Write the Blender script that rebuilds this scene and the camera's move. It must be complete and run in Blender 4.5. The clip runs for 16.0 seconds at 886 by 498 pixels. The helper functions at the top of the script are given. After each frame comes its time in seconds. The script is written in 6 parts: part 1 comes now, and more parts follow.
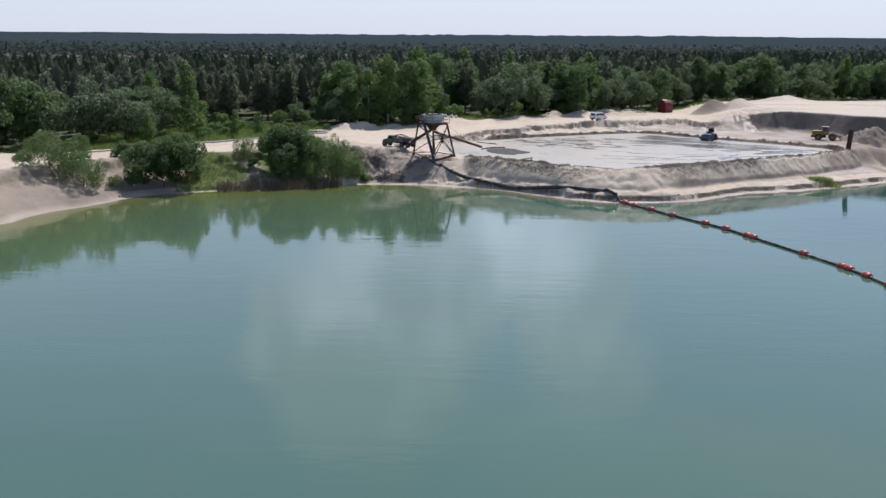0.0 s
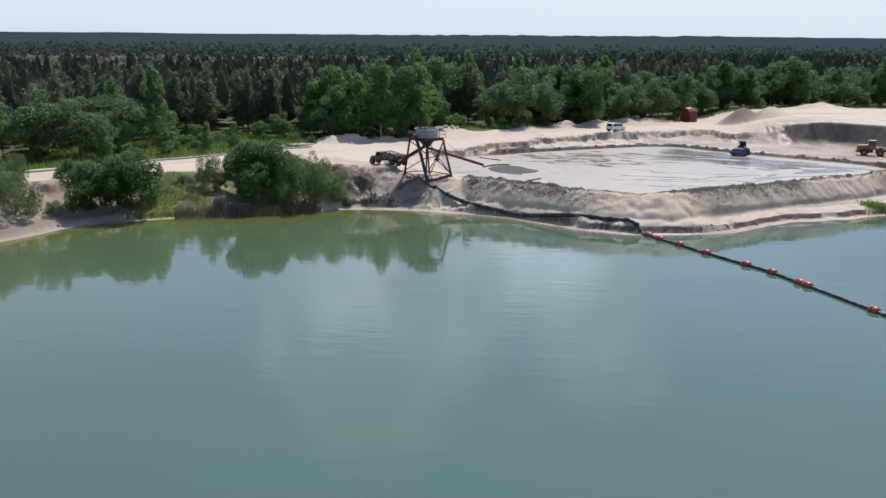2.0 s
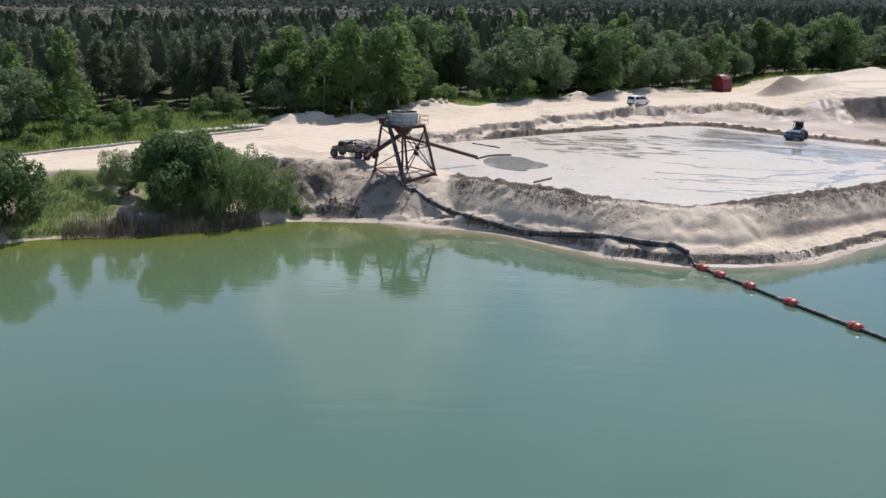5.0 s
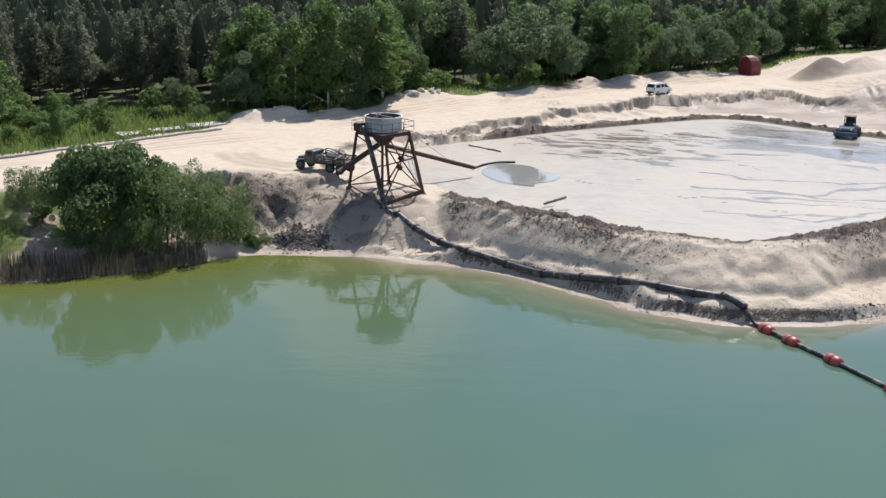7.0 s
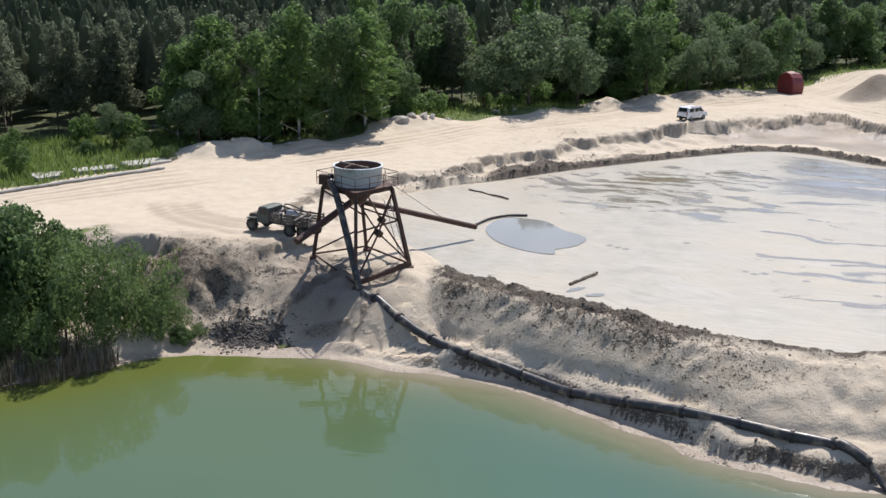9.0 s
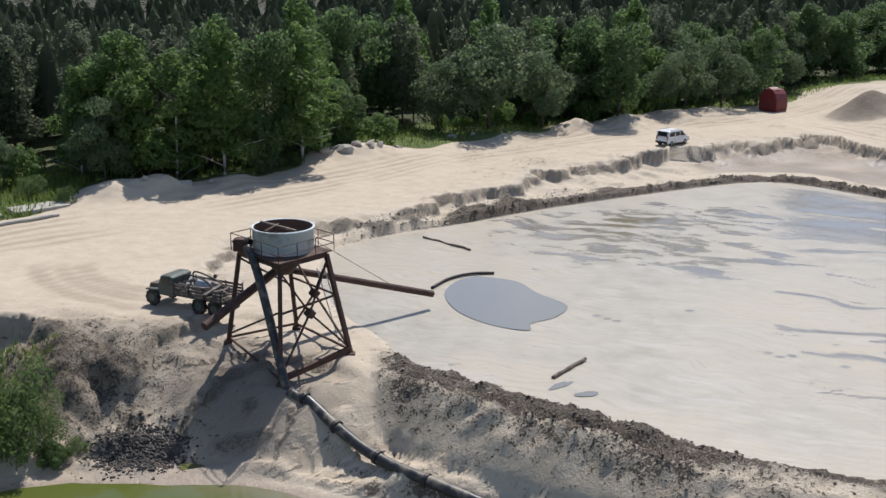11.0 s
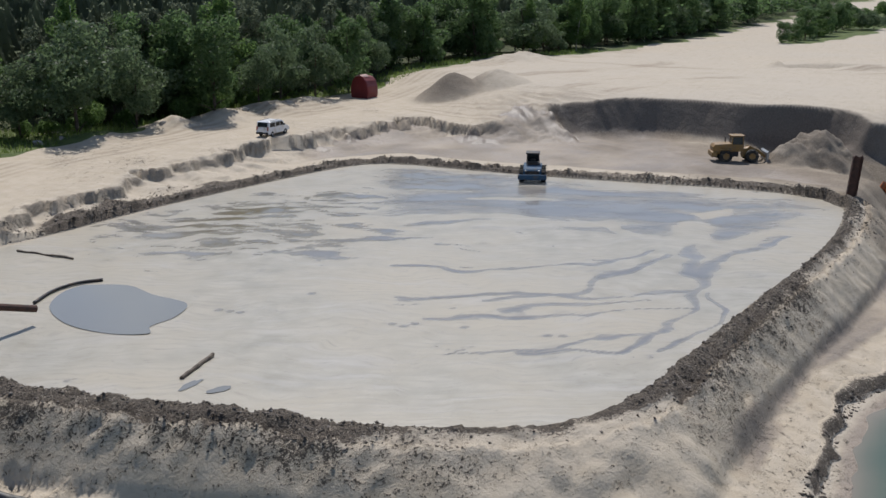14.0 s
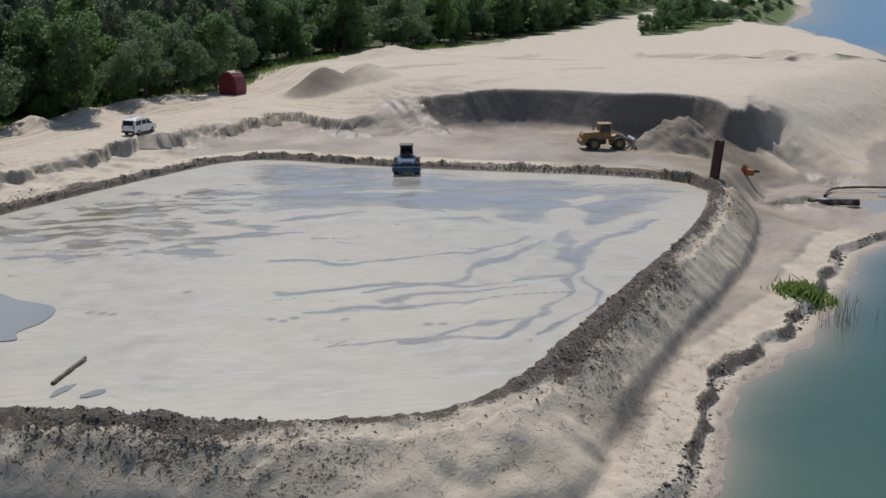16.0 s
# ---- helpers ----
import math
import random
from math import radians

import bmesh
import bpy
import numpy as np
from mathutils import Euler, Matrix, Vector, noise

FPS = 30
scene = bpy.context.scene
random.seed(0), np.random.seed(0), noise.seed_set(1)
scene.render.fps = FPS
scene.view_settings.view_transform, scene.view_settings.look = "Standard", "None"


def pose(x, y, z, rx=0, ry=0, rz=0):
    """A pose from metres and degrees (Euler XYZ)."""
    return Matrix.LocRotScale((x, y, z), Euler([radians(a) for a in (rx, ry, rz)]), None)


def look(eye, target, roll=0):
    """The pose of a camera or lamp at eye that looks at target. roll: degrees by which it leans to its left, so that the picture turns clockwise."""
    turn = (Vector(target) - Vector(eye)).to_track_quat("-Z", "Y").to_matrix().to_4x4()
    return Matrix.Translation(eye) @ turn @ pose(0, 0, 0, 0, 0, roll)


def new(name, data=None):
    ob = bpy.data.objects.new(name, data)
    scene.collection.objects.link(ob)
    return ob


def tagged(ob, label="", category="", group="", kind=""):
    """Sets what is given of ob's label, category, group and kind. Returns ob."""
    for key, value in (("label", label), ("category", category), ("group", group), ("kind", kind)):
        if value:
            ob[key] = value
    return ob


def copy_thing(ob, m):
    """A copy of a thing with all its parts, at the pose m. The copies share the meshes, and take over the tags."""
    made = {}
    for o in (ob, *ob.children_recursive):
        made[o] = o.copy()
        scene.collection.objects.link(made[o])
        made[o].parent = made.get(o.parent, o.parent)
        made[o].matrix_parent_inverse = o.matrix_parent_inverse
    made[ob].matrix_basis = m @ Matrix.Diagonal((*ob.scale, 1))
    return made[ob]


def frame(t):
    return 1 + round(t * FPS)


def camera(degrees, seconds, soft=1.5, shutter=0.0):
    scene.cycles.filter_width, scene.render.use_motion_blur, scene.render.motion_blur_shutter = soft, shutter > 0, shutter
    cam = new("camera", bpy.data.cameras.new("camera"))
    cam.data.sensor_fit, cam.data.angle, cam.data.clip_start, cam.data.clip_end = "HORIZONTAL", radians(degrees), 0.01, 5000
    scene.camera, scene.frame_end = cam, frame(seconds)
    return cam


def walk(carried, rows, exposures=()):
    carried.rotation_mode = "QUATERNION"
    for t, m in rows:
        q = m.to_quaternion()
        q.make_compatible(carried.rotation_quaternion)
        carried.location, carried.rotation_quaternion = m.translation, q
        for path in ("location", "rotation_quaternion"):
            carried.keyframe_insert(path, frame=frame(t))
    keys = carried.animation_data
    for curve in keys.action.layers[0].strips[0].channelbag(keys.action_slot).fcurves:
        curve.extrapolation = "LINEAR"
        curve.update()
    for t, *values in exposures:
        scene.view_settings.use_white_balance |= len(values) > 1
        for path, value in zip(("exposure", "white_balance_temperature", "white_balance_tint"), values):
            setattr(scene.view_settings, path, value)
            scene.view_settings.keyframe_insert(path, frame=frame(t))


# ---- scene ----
cam = camera(44.6, 16.0)
PATH = [
    (0, (0.064, 0.02, 27.045), (0.046, 1.982, 26.656), 0.4),
    (0.5, (0.963, 6.642, 27.211), (0.93, 8.604, 26.822), 0.4),
    (1, (1.717, 13.083, 27.331), (1.675, 15.044, 26.943), 0.4),
    (1.5, (2.447, 19.876, 27.431), (2.403, 21.837, 27.042), 0.4),
    (2, (2.949, 26.719, 27.446), (2.905, 28.681, 27.057), 0.4),
    (2.5, (3.252, 33.648, 27.49), (3.209, 35.609, 27.101), 0.4),
    (3, (3.461, 40.791, 27.527), (3.419, 42.752, 27.137), 0.4),
    (3.5, (3.609, 47.998, 27.635), (3.569, 49.959, 27.245), 0.4),
    (4, (3.684, 55.018, 27.794), (3.646, 56.978, 27.403), 0.5),
    (4.5, (3.665, 62.202, 27.873), (3.629, 64.158, 27.46), 0.5),
    (4.7, (3.773, 64.994, 27.899), (3.736, 66.945, 27.458), 0.5),
    (6.8, (4.192, 92.563, 28.887), (4.159, 94.49, 28.353), 0.3),
    (7.5, (4.018, 102.024, 28.689), (3.991, 103.952, 28.155), 0.3),
    (8.2, (3.979, 111.974, 28.583), (3.953, 113.901, 28.048), 0.4),
    (10.3, (3.951, 136.972, 28.806), (3.933, 138.901, 28.277), 0.4),
    (10.5, (3.978, 138.556, 28.759), (3.971, 140.485, 28.23), 0.5),
    (11, (4.075, 141.09, 28.656), (4.135, 143.019, 28.131), 0.4),
    (11.5, (4.103, 142.517, 28.385), (4.318, 144.436, 27.865), 0.2),
    (12, (4.002, 143.06, 28.088), (4.393, 144.951, 27.569), 0.1),
    (12.5, (3.878, 142.848, 27.932), (4.423, 144.701, 27.413), -0.1),
    (13, (3.885, 142.735, 27.724), (4.511, 144.562, 27.204), -0.2),
    (13.5, (3.813, 142.703, 27.515), (4.509, 144.504, 26.995), -0.2),
    (14, (3.816, 142.713, 27.296), (4.573, 144.489, 26.775), -0.2),
    (14.5, (3.766, 142.712, 27.147), (4.58, 144.462, 26.624), -0.3),
    (15, (3.76, 142.752, 27.003), (4.627, 144.477, 26.479), -0.3),
    (15.5, (3.698, 142.76, 26.932), (4.62, 144.455, 26.406), -0.4),
    (16, (3.653, 142.809, 26.863), (4.616, 144.481, 26.335), -0.4),
]
walk(cam, [(t, look(eye, target, roll)) for t, eye, target, roll in PATH],
     exposures=((0, 0.22, 6350, 17), (3, 0.3, 6450, 17), (7.5, 0.5, 6600, 14), (9.0, 0.42, 6600, 13), (11, 0.15, 6550, 12), (13, -0.18, 6450, 11), (16, -0.2, 6450, 11)))

# ---- world, sun ----
SUN_AZ, SUN_EL = 19.0, 55.0          # degrees from +y towards +x, above the horizon
scene.view_settings.exposure = 0.0
world = bpy.data.worlds.new("sky")
scene.world = world
world.use_nodes = True
wn, wl = world.node_tree.nodes, world.node_tree.links
sky = wn.new("ShaderNodeTexSky")
sky.sky_type, sky.sun_disc = "NISHITA", False
sky.sun_elevation, sky.sun_rotation = radians(SUN_EL), radians(SUN_AZ)
sky.altitude, sky.air_density, sky.dust_density, sky.ozone_density = 50, 1.0, 0.4, 1.5
geo_n = wn.new("ShaderNodeTexCoord")
cmap = wn.new("ShaderNodeMapping")
cmap.inputs["Scale"].default_value = (1.0, 1.0, 2.6)
cmap.inputs["Location"].default_value = (0.35, 0.0, 0.12)
cnoise = wn.new("ShaderNodeTexNoise")
cnoise.inputs["Scale"].default_value, cnoise.inputs["Detail"].default_value = 3.2, 5.0
cramp = wn.new("ShaderNodeMapRange")
for k, v in (("From Min", 0.48), ("From Max", 0.74), ("To Min", 0.0), ("To Max", 0.75)):
    cramp.inputs[k].default_value = v
cmix = wn.new("ShaderNodeMix")
cmix.data_type = "RGBA"
cmix.inputs["B"].default_value = (5.4, 6.25, 7.4, 1)
wl.new(geo_n.outputs["Generated"], cmap.inputs["Vector"])
wl.new(cmap.outputs["Vector"], cnoise.inputs["Vector"])
up_n = wn.new("ShaderNodeSeparateXYZ")
wl.new(geo_n.outputs["Generated"], up_n.inputs[0])
haze = wn.new("ShaderNodeMapRange")
for k, v in (("From Min", 0.0), ("From Max", 0.36), ("To Min", 0.85), ("To Max", 0.0)):
    haze.inputs[k].default_value = v
wl.new(up_n.outputs["Z"], haze.inputs["Value"])
most = wn.new("ShaderNodeMath")
most.operation = "MAXIMUM"
wl.new(cramp.outputs["Result"], most.inputs[0])
wl.new(haze.outputs["Result"], most.inputs[1])
churn = wn.new("ShaderNodeTexNoise")
churn.inputs["Scale"].default_value, churn.inputs["Detail"].default_value = 5.5, 5.0
wl.new(geo_n.outputs["Generated"], churn.inputs["Vector"])
torn = wn.new("ShaderNodeVectorMath")
torn.operation = "MULTIPLY_ADD"
torn.inputs[1].default_value = (0.3, 0.0, 0.22)
wl.new(churn.outputs["Color"], torn.inputs[0])
wl.new(geo_n.outputs["Generated"], torn.inputs[2])
banks = []
for centre, reach in (((0.07, 0.965, 0.375), 0.15), ((0.225, 0.965, 0.335), 0.12), ((0.16, 0.965, 0.31), 0.13)):
    bank = wn.new("ShaderNodeVectorMath")
    bank.operation = "DISTANCE"
    bank.inputs[1].default_value = centre
    wl.new(torn.outputs[0], bank.inputs[0])
    lobe = wn.new("ShaderNodeMapRange")
    lobe.interpolation_type = "SMOOTHSTEP"
    for k, v in (("From Min", 0.0), ("From Max", reach), ("To Min", 0.9), ("To Max", 0.0)):
        lobe.inputs[k].default_value = v
    wl.new(bank.outputs["Value"], lobe.inputs["Value"])
    banks.append(lobe)
pair = wn.new("ShaderNodeMath")
pair.operation = "MAXIMUM"
wl.new(banks[0].outputs["Result"], pair.inputs[0])
wl.new(banks[1].outputs["Result"], pair.inputs[1])
puff = wn.new("ShaderNodeMath")
puff.operation = "MAXIMUM"
wl.new(pair.outputs[0], puff.inputs[0])
wl.new(banks[2].outputs["Result"], puff.inputs[1])
heaped = wn.new("ShaderNodeMath")
wl.new(cnoise.outputs["Fac"], heaped.inputs[0])
wl.new(puff.outputs[0], heaped.inputs[1])
wl.new(heaped.outputs[0], cramp.inputs["Value"])
wl.new(most.outputs[0], cmix.inputs["Factor"])
clear = wn.new("ShaderNodeMix")
clear.data_type, clear.blend_type = "RGBA", "MULTIPLY"
clear.inputs["Factor"].default_value, clear.inputs["B"].default_value = 1.0, (0.97, 1.03, 1.1, 1)
wl.new(sky.outputs["Color"], clear.inputs["A"])
wl.new(clear.outputs["Result"], cmix.inputs["A"])
glare = wn.new("ShaderNodeMix")
glare.data_type = "RGBA"
glare.inputs["B"].default_value = (9.0, 10.8, 12.8, 1)
thick = wn.new("ShaderNodeMath")
thick.operation = "MULTIPLY"
wl.new(puff.outputs[0], thick.inputs[0])
ragged = wn.new("ShaderNodeMapRange")
ragged.inputs["From Min"].default_value, ragged.inputs["From Max"].default_value = 0.42, 0.62
billow = wn.new("ShaderNodeTexNoise")
billow.inputs["Scale"].default_value, billow.inputs["Detail"].default_value = 9.0, 4.0
wl.new(geo_n.outputs["Generated"], billow.inputs["Vector"])
wl.new(billow.outputs["Fac"], ragged.inputs["Value"])
wl.new(ragged.outputs["Result"], thick.inputs[1])
wl.new(thick.outputs[0], glare.inputs["Factor"])
wl.new(cmix.outputs["Result"], glare.inputs["A"])
wl.new(glare.outputs["Result"], wn["Background"].inputs["Color"])
wn["Background"].inputs["Strength"].default_value = 0.1
sun = new("sun", bpy.data.lights.new("sun", "SUN"))
sun.data.energy, sun.data.angle, sun.data.color = 4.45, radians(0.6), (1.0, 0.972, 0.93)
sun_to = Vector((math.sin(radians(SUN_AZ)) * math.cos(radians(SUN_EL)), math.cos(radians(SUN_AZ)) * math.cos(radians(SUN_EL)), math.sin(radians(SUN_EL))))
sun.matrix_world = look((0, 0, 200), Vector((0, 0, 200)) - sun_to)

# ---- materials ----
def material(name):
    m = bpy.data.materials.new(name)
    m.use_nodes = True
    return m, m.node_tree.nodes, m.node_tree.links, m.node_tree.nodes["Principled BSDF"]


def noise_node(n, l, scale, detail=4.0, vec=None, rough=0.55):
    t = n.new("ShaderNodeTexNoise")
    t.inputs["Scale"].default_value, t.inputs["Detail"].default_value, t.inputs["Roughness"].default_value = scale, detail, rough
    if vec is not None:
        l.new(vec, t.inputs["Vector"])
    return t.outputs["Fac"]


def span(n, l, value, a, b, lo=0.0, hi=1.0):
    r = n.new("ShaderNodeMapRange")
    for k, v in (("From Min", a), ("From Max", b), ("To Min", lo), ("To Max", hi)):
        r.inputs[k].default_value = v
    l.new(value, r.inputs["Value"])
    return r.outputs["Result"]


def mixed(n, l, fac, a, b, how="MIX"):
    m = n.new("ShaderNodeMix")
    m.data_type, m.blend_type = "RGBA", how
    for sock, v in (("Factor", fac), ("A", a), ("B", b)):
        if isinstance(v, bpy.types.NodeSocket):
            l.new(v, m.inputs[sock])
        elif isinstance(v, (int, float)):
            m.inputs[sock].default_value = v if sock == "Factor" else (v, v, v, 1)
        else:
            m.inputs[sock].default_value = (*v, 1)
    return m.outputs["Result"]


def calc(n, l, op, a, b=None):
    m = n.new("ShaderNodeMath")
    m.operation = op
    for i, v in enumerate((a, b)):
        if isinstance(v, bpy.types.NodeSocket):
            l.new(v, m.inputs[i])
        elif v is not None:
            m.inputs[i].default_value = v
    return m.outputs[0]


def bumped(n, l, bsdf, height, strength, dist):
    b = n.new("ShaderNodeBump")
    b.inputs["Strength"].default_value, b.inputs["Distance"].default_value = strength, dist
    l.new(height, b.inputs["Height"])
    l.new(b.outputs["Normal"], bsdf.inputs["Normal"])


def attr(n, name):
    a = n.new("ShaderNodeAttribute")
    a.attribute_name = name
    return a.outputs["Fac"]


def place_vec(n):
    return n.new("ShaderNodeNewGeometry").outputs["Position"]


def plain(name, colour, rough=0.6, metal=0.0, vary=0.25, scale=3.0, dirt=None, bump=0.0):
    """Paint or metal with grain at two scales and, where given, a dirt colour in patches."""
    m, n, l, b = material(name)
    vec = n.new("ShaderNodeTexCoord").outputs["Object"]
    big, fine = noise_node(n, l, scale, 5, vec), noise_node(n, l, scale * 9, 3, vec)
    dark = tuple(c * (1 - vary) for c in colour)
    col = mixed(n, l, span(n, l, fine, 0.3, 0.7), dark, colour)
    if dirt:
        col = mixed(n, l, span(n, l, big, 0.5, 0.66), col, dirt)
    l.new(col, b.inputs["Base Color"])
    l.new(span(n, l, big, 0.3, 0.7, max(0.05, rough - 0.12), min(1, rough + 0.12)), b.inputs["Roughness"])
    b.inputs["Metallic"].default_value = metal
    if bump:
        bumped(n, l, b, fine, 0.5, bump)
    return m


def leaf_material(name, dark, light, glow=0.35, shine=0.25, differ=0.55):
    m, n, l, b = material(name)
    info = n.new("ShaderNodeObjectInfo").outputs["Random"]
    isle = n.new("ShaderNodeNewGeometry").outputs["Random Per Island"]
    big = noise_node(n, l, 0.35, 3, place_vec(n))
    f = calc(n, l, "ADD", calc(n, l, "MULTIPLY", isle, differ), calc(n, l, "MULTIPLY", info, 0.25))
    f = calc(n, l, "ADD", f, calc(n, l, "MULTIPLY", span(n, l, big, 0.3, 0.7), 0.75 - differ))
    col = mixed(n, l, f, dark, light)
    l.new(col, b.inputs["Base Color"])
    b.inputs["Roughness"].default_value = 0.55
    b.inputs["Specular IOR Level"].default_value = shine
    tr = n.new("ShaderNodeBsdfTranslucent")
    l.new(mixed(n, l, 0.5, col, tuple(min(1, c * 1.3) for c in light)), tr.inputs["Color"])
    ms = n.new("ShaderNodeMixShader")
    ms.inputs[0].default_value = glow
    l.new(b.outputs[0], ms.inputs[1])
    l.new(tr.outputs[0], ms.inputs[2])
    l.new(ms.outputs[0], n["Material Output"].inputs["Surface"])
    return m


def ground_material():
    m, n, l, b = material("ground")
    vec = place_vec(n)
    big, mid, fine = noise_node(n, l, 0.06, 5, vec), noise_node(n, l, 0.7, 5, vec), noise_node(n, l, 6.0, 4, vec)
    flat = n.new("ShaderNodeMapping")
    flat.vector_type = "TEXTURE"
    flat.inputs["Scale"].default_value = (7.0, 1.0, 1.0)
    flat.inputs["Rotation"].default_value = (0, 0, radians(42))
    l.new(vec, flat.inputs["Vector"])
    track = noise_node(n, l, 1.3, 5, flat.outputs["Vector"])
    sand = mixed(n, l, span(n, l, mid, 0.3, 0.7), (0.44, 0.375, 0.29), (0.495, 0.425, 0.335))
    sand = mixed(n, l, span(n, l, big, 0.35, 0.65), sand, (0.46, 0.4, 0.322))
    sand = mixed(n, l, calc(n, l, "MULTIPLY", span(n, l, track, 0.5, 0.7), 0.35), sand, (0.39, 0.325, 0.245))
    ochre = mixed(n, l, span(n, l, mid, 0.35, 0.65), (0.45, 0.37, 0.27), (0.51, 0.432, 0.332))
    sand = mixed(n, l, calc(n, l, "MULTIPLY", attr(n, "ochre"), span(n, l, big, 0.3, 0.55, 0.35, 1.0)), sand, ochre)
    heap_shade = mixed(n, l, span(n, l, fine, 0.3, 0.7), (0.17, 0.135, 0.1), (0.26, 0.215, 0.16))
    # brown of heaps, also painted as shade on the scarp and left bank
    sand = mixed(n, l, attr(n, "heap_shade"), sand, heap_shade)
    wet = mixed(n, l, span(n, l, fine, 0.3, 0.7), (0.26, 0.208, 0.16), (0.325, 0.265, 0.208))
    sand = mixed(n, l, attr(n, "wet"), sand, wet)
    # damp sand and mud, and shade painted on faces, bank and tower heap
    sand = mixed(n, l, attr(n, "damp_shade"), sand, mixed(n, l, span(n, l, fine, 0.3, 0.7), (0.095, 0.078, 0.066), (0.15, 0.127, 0.107)))
    sand = mixed(n, l, calc(n, l, "MULTIPLY", attr(n, "rut"), 0.75), sand, (0.28, 0.225, 0.165))
    crumb = calc(n, l, "ADD", calc(n, l, "MULTIPLY", noise_node(n, l, 1.6, 5, vec, 0.7), 0.5), calc(n, l, "MULTIPLY", noise_node(n, l, 7.0, 4, vec, 0.7), 0.5))
    crust = calc(n, l, "ADD", attr(n, "litter"), calc(n, l, "MULTIPLY", calc(n, l, "SUBTRACT", crumb, 0.5), 2.8))
    sand = mixed(n, l, span(n, l, crust, 0.42, 0.5), sand, mixed(n, l, span(n, l, fine, 0.35, 0.65), (0.055, 0.045, 0.036), (0.16, 0.132, 0.104)))
    dirt = mixed(n, l, span(n, l, fine, 0.3, 0.7), (0.058, 0.046, 0.036), (0.2, 0.165, 0.13))
    edge = calc(n, l, "ADD", attr(n, "dirt"), calc(n, l, "MULTIPLY", calc(n, l, "SUBTRACT", mid, 0.5), 0.6))
    edge = calc(n, l, "ADD", edge, calc(n, l, "MULTIPLY", calc(n, l, "SUBTRACT", fine, 0.5), 1.3))
    sand = mixed(n, l, span(n, l, edge, 0.46, 0.62), sand, dirt)
    grass = mixed(n, l, span(n, l, mid, 0.35, 0.65), (0.06, 0.085, 0.025), (0.12, 0.15, 0.045))
    gedge = calc(n, l, "ADD", attr(n, "grass"), calc(n, l, "MULTIPLY", calc(n, l, "SUBTRACT", mid, 0.5), 0.8))
    col = mixed(n, l, span(n, l, gedge, 0.42, 0.58), sand, grass)
    wood = mixed(n, l, span(n, l, mid, 0.35, 0.65), (0.035, 0.045, 0.018), (0.085, 0.095, 0.04))
    wood = mixed(n, l, attr(n, "heath"), wood, mixed(n, l, span(n, l, big, 0.35, 0.65), (0.05, 0.052, 0.034), (0.085, 0.08, 0.055)))
    col = mixed(n, l, attr(n, "wood"), col, wood)
    l.new(col, b.inputs["Base Color"])
    l.new(span(n, l, attr(n, "wet"), 0.3, 1.0, 0.95, 0.5), b.inputs["Roughness"])
    b.inputs["Specular IOR Level"].default_value = 0.3
    h = calc(n, l, "ADD", calc(n, l, "MULTIPLY", mid, 0.25), calc(n, l, "MULTIPLY", fine, 0.06))
    h = calc(n, l, "ADD", h, calc(n, l, "MULTIPLY", track, 0.08))
    h = calc(n, l, "SUBTRACT", h, calc(n, l, "MULTIPLY", attr(n, "rut"), 0.05))
    h = calc(n, l, "ADD", h, calc(n, l, "MULTIPLY", span(n, l, crust, 0.3, 0.6), 0.16))
    h = calc(n, l, "ADD", h, calc(n, l, "MULTIPLY", calc(n, l, "MULTIPLY", crumb, 0.7), span(n, l, calc(n, l, "MAXIMUM", attr(n, "dirt"), attr(n, "litter")), 0.1, 0.6)))
    bumped(n, l, b, h, 0.7, 0.9)
    return m


def water_material(name, deep, shallow, ripple=0.02, rough=0.03):
    m, n, l, b = material(name)
    vec = place_vec(n)
    st = n.new("ShaderNodeMapping")
    st.inputs["Scale"].default_value = (0.55, 1.6, 1.0)
    l.new(vec, st.inputs["Vector"])
    big = noise_node(n, l, 0.02, 4, vec)
    calm = span(n, l, noise_node(n, l, 0.035, 3, st.outputs["Vector"]), 0.42, 0.62)
    w1, w2 = noise_node(n, l, 1.1, 3, st.outputs["Vector"]), noise_node(n, l, 0.35, 2, st.outputs["Vector"])
    col = mixed(n, l, span(n, l, big, 0.35, 0.65), deep, tuple(c * 1.1 for c in deep))
    # shallow-water colour, also painted where the bank's trees mirror in olive
    col = mixed(n, l, attr(n, "shoal_reflection"), col, shallow)
    col = mixed(n, l, attr(n, "depth"), col, (0.02, 0.07, 0.052))
    # bluer and rougher water towards the far east
    col = mixed(n, l, attr(n, "far_lake"), col, (0.045, 0.13, 0.21))
    col = mixed(n, l, attr(n, "sandy"), col, (0.23, 0.2, 0.155))
    l.new(col, b.inputs["Base Color"])
    l.new(span(n, l, attr(n, "far_lake"), 0, 1, rough, 0.38), b.inputs["Roughness"])
    b.inputs["IOR"].default_value = 1.33
    h = calc(n, l, "MULTIPLY", calc(n, l, "ADD", calc(n, l, "MULTIPLY", w1, 0.4), w2), span(n, l, calm, 0, 1, 0.35, 1.0))
    bumped(n, l, b, h, 1.0, ripple)
    return m


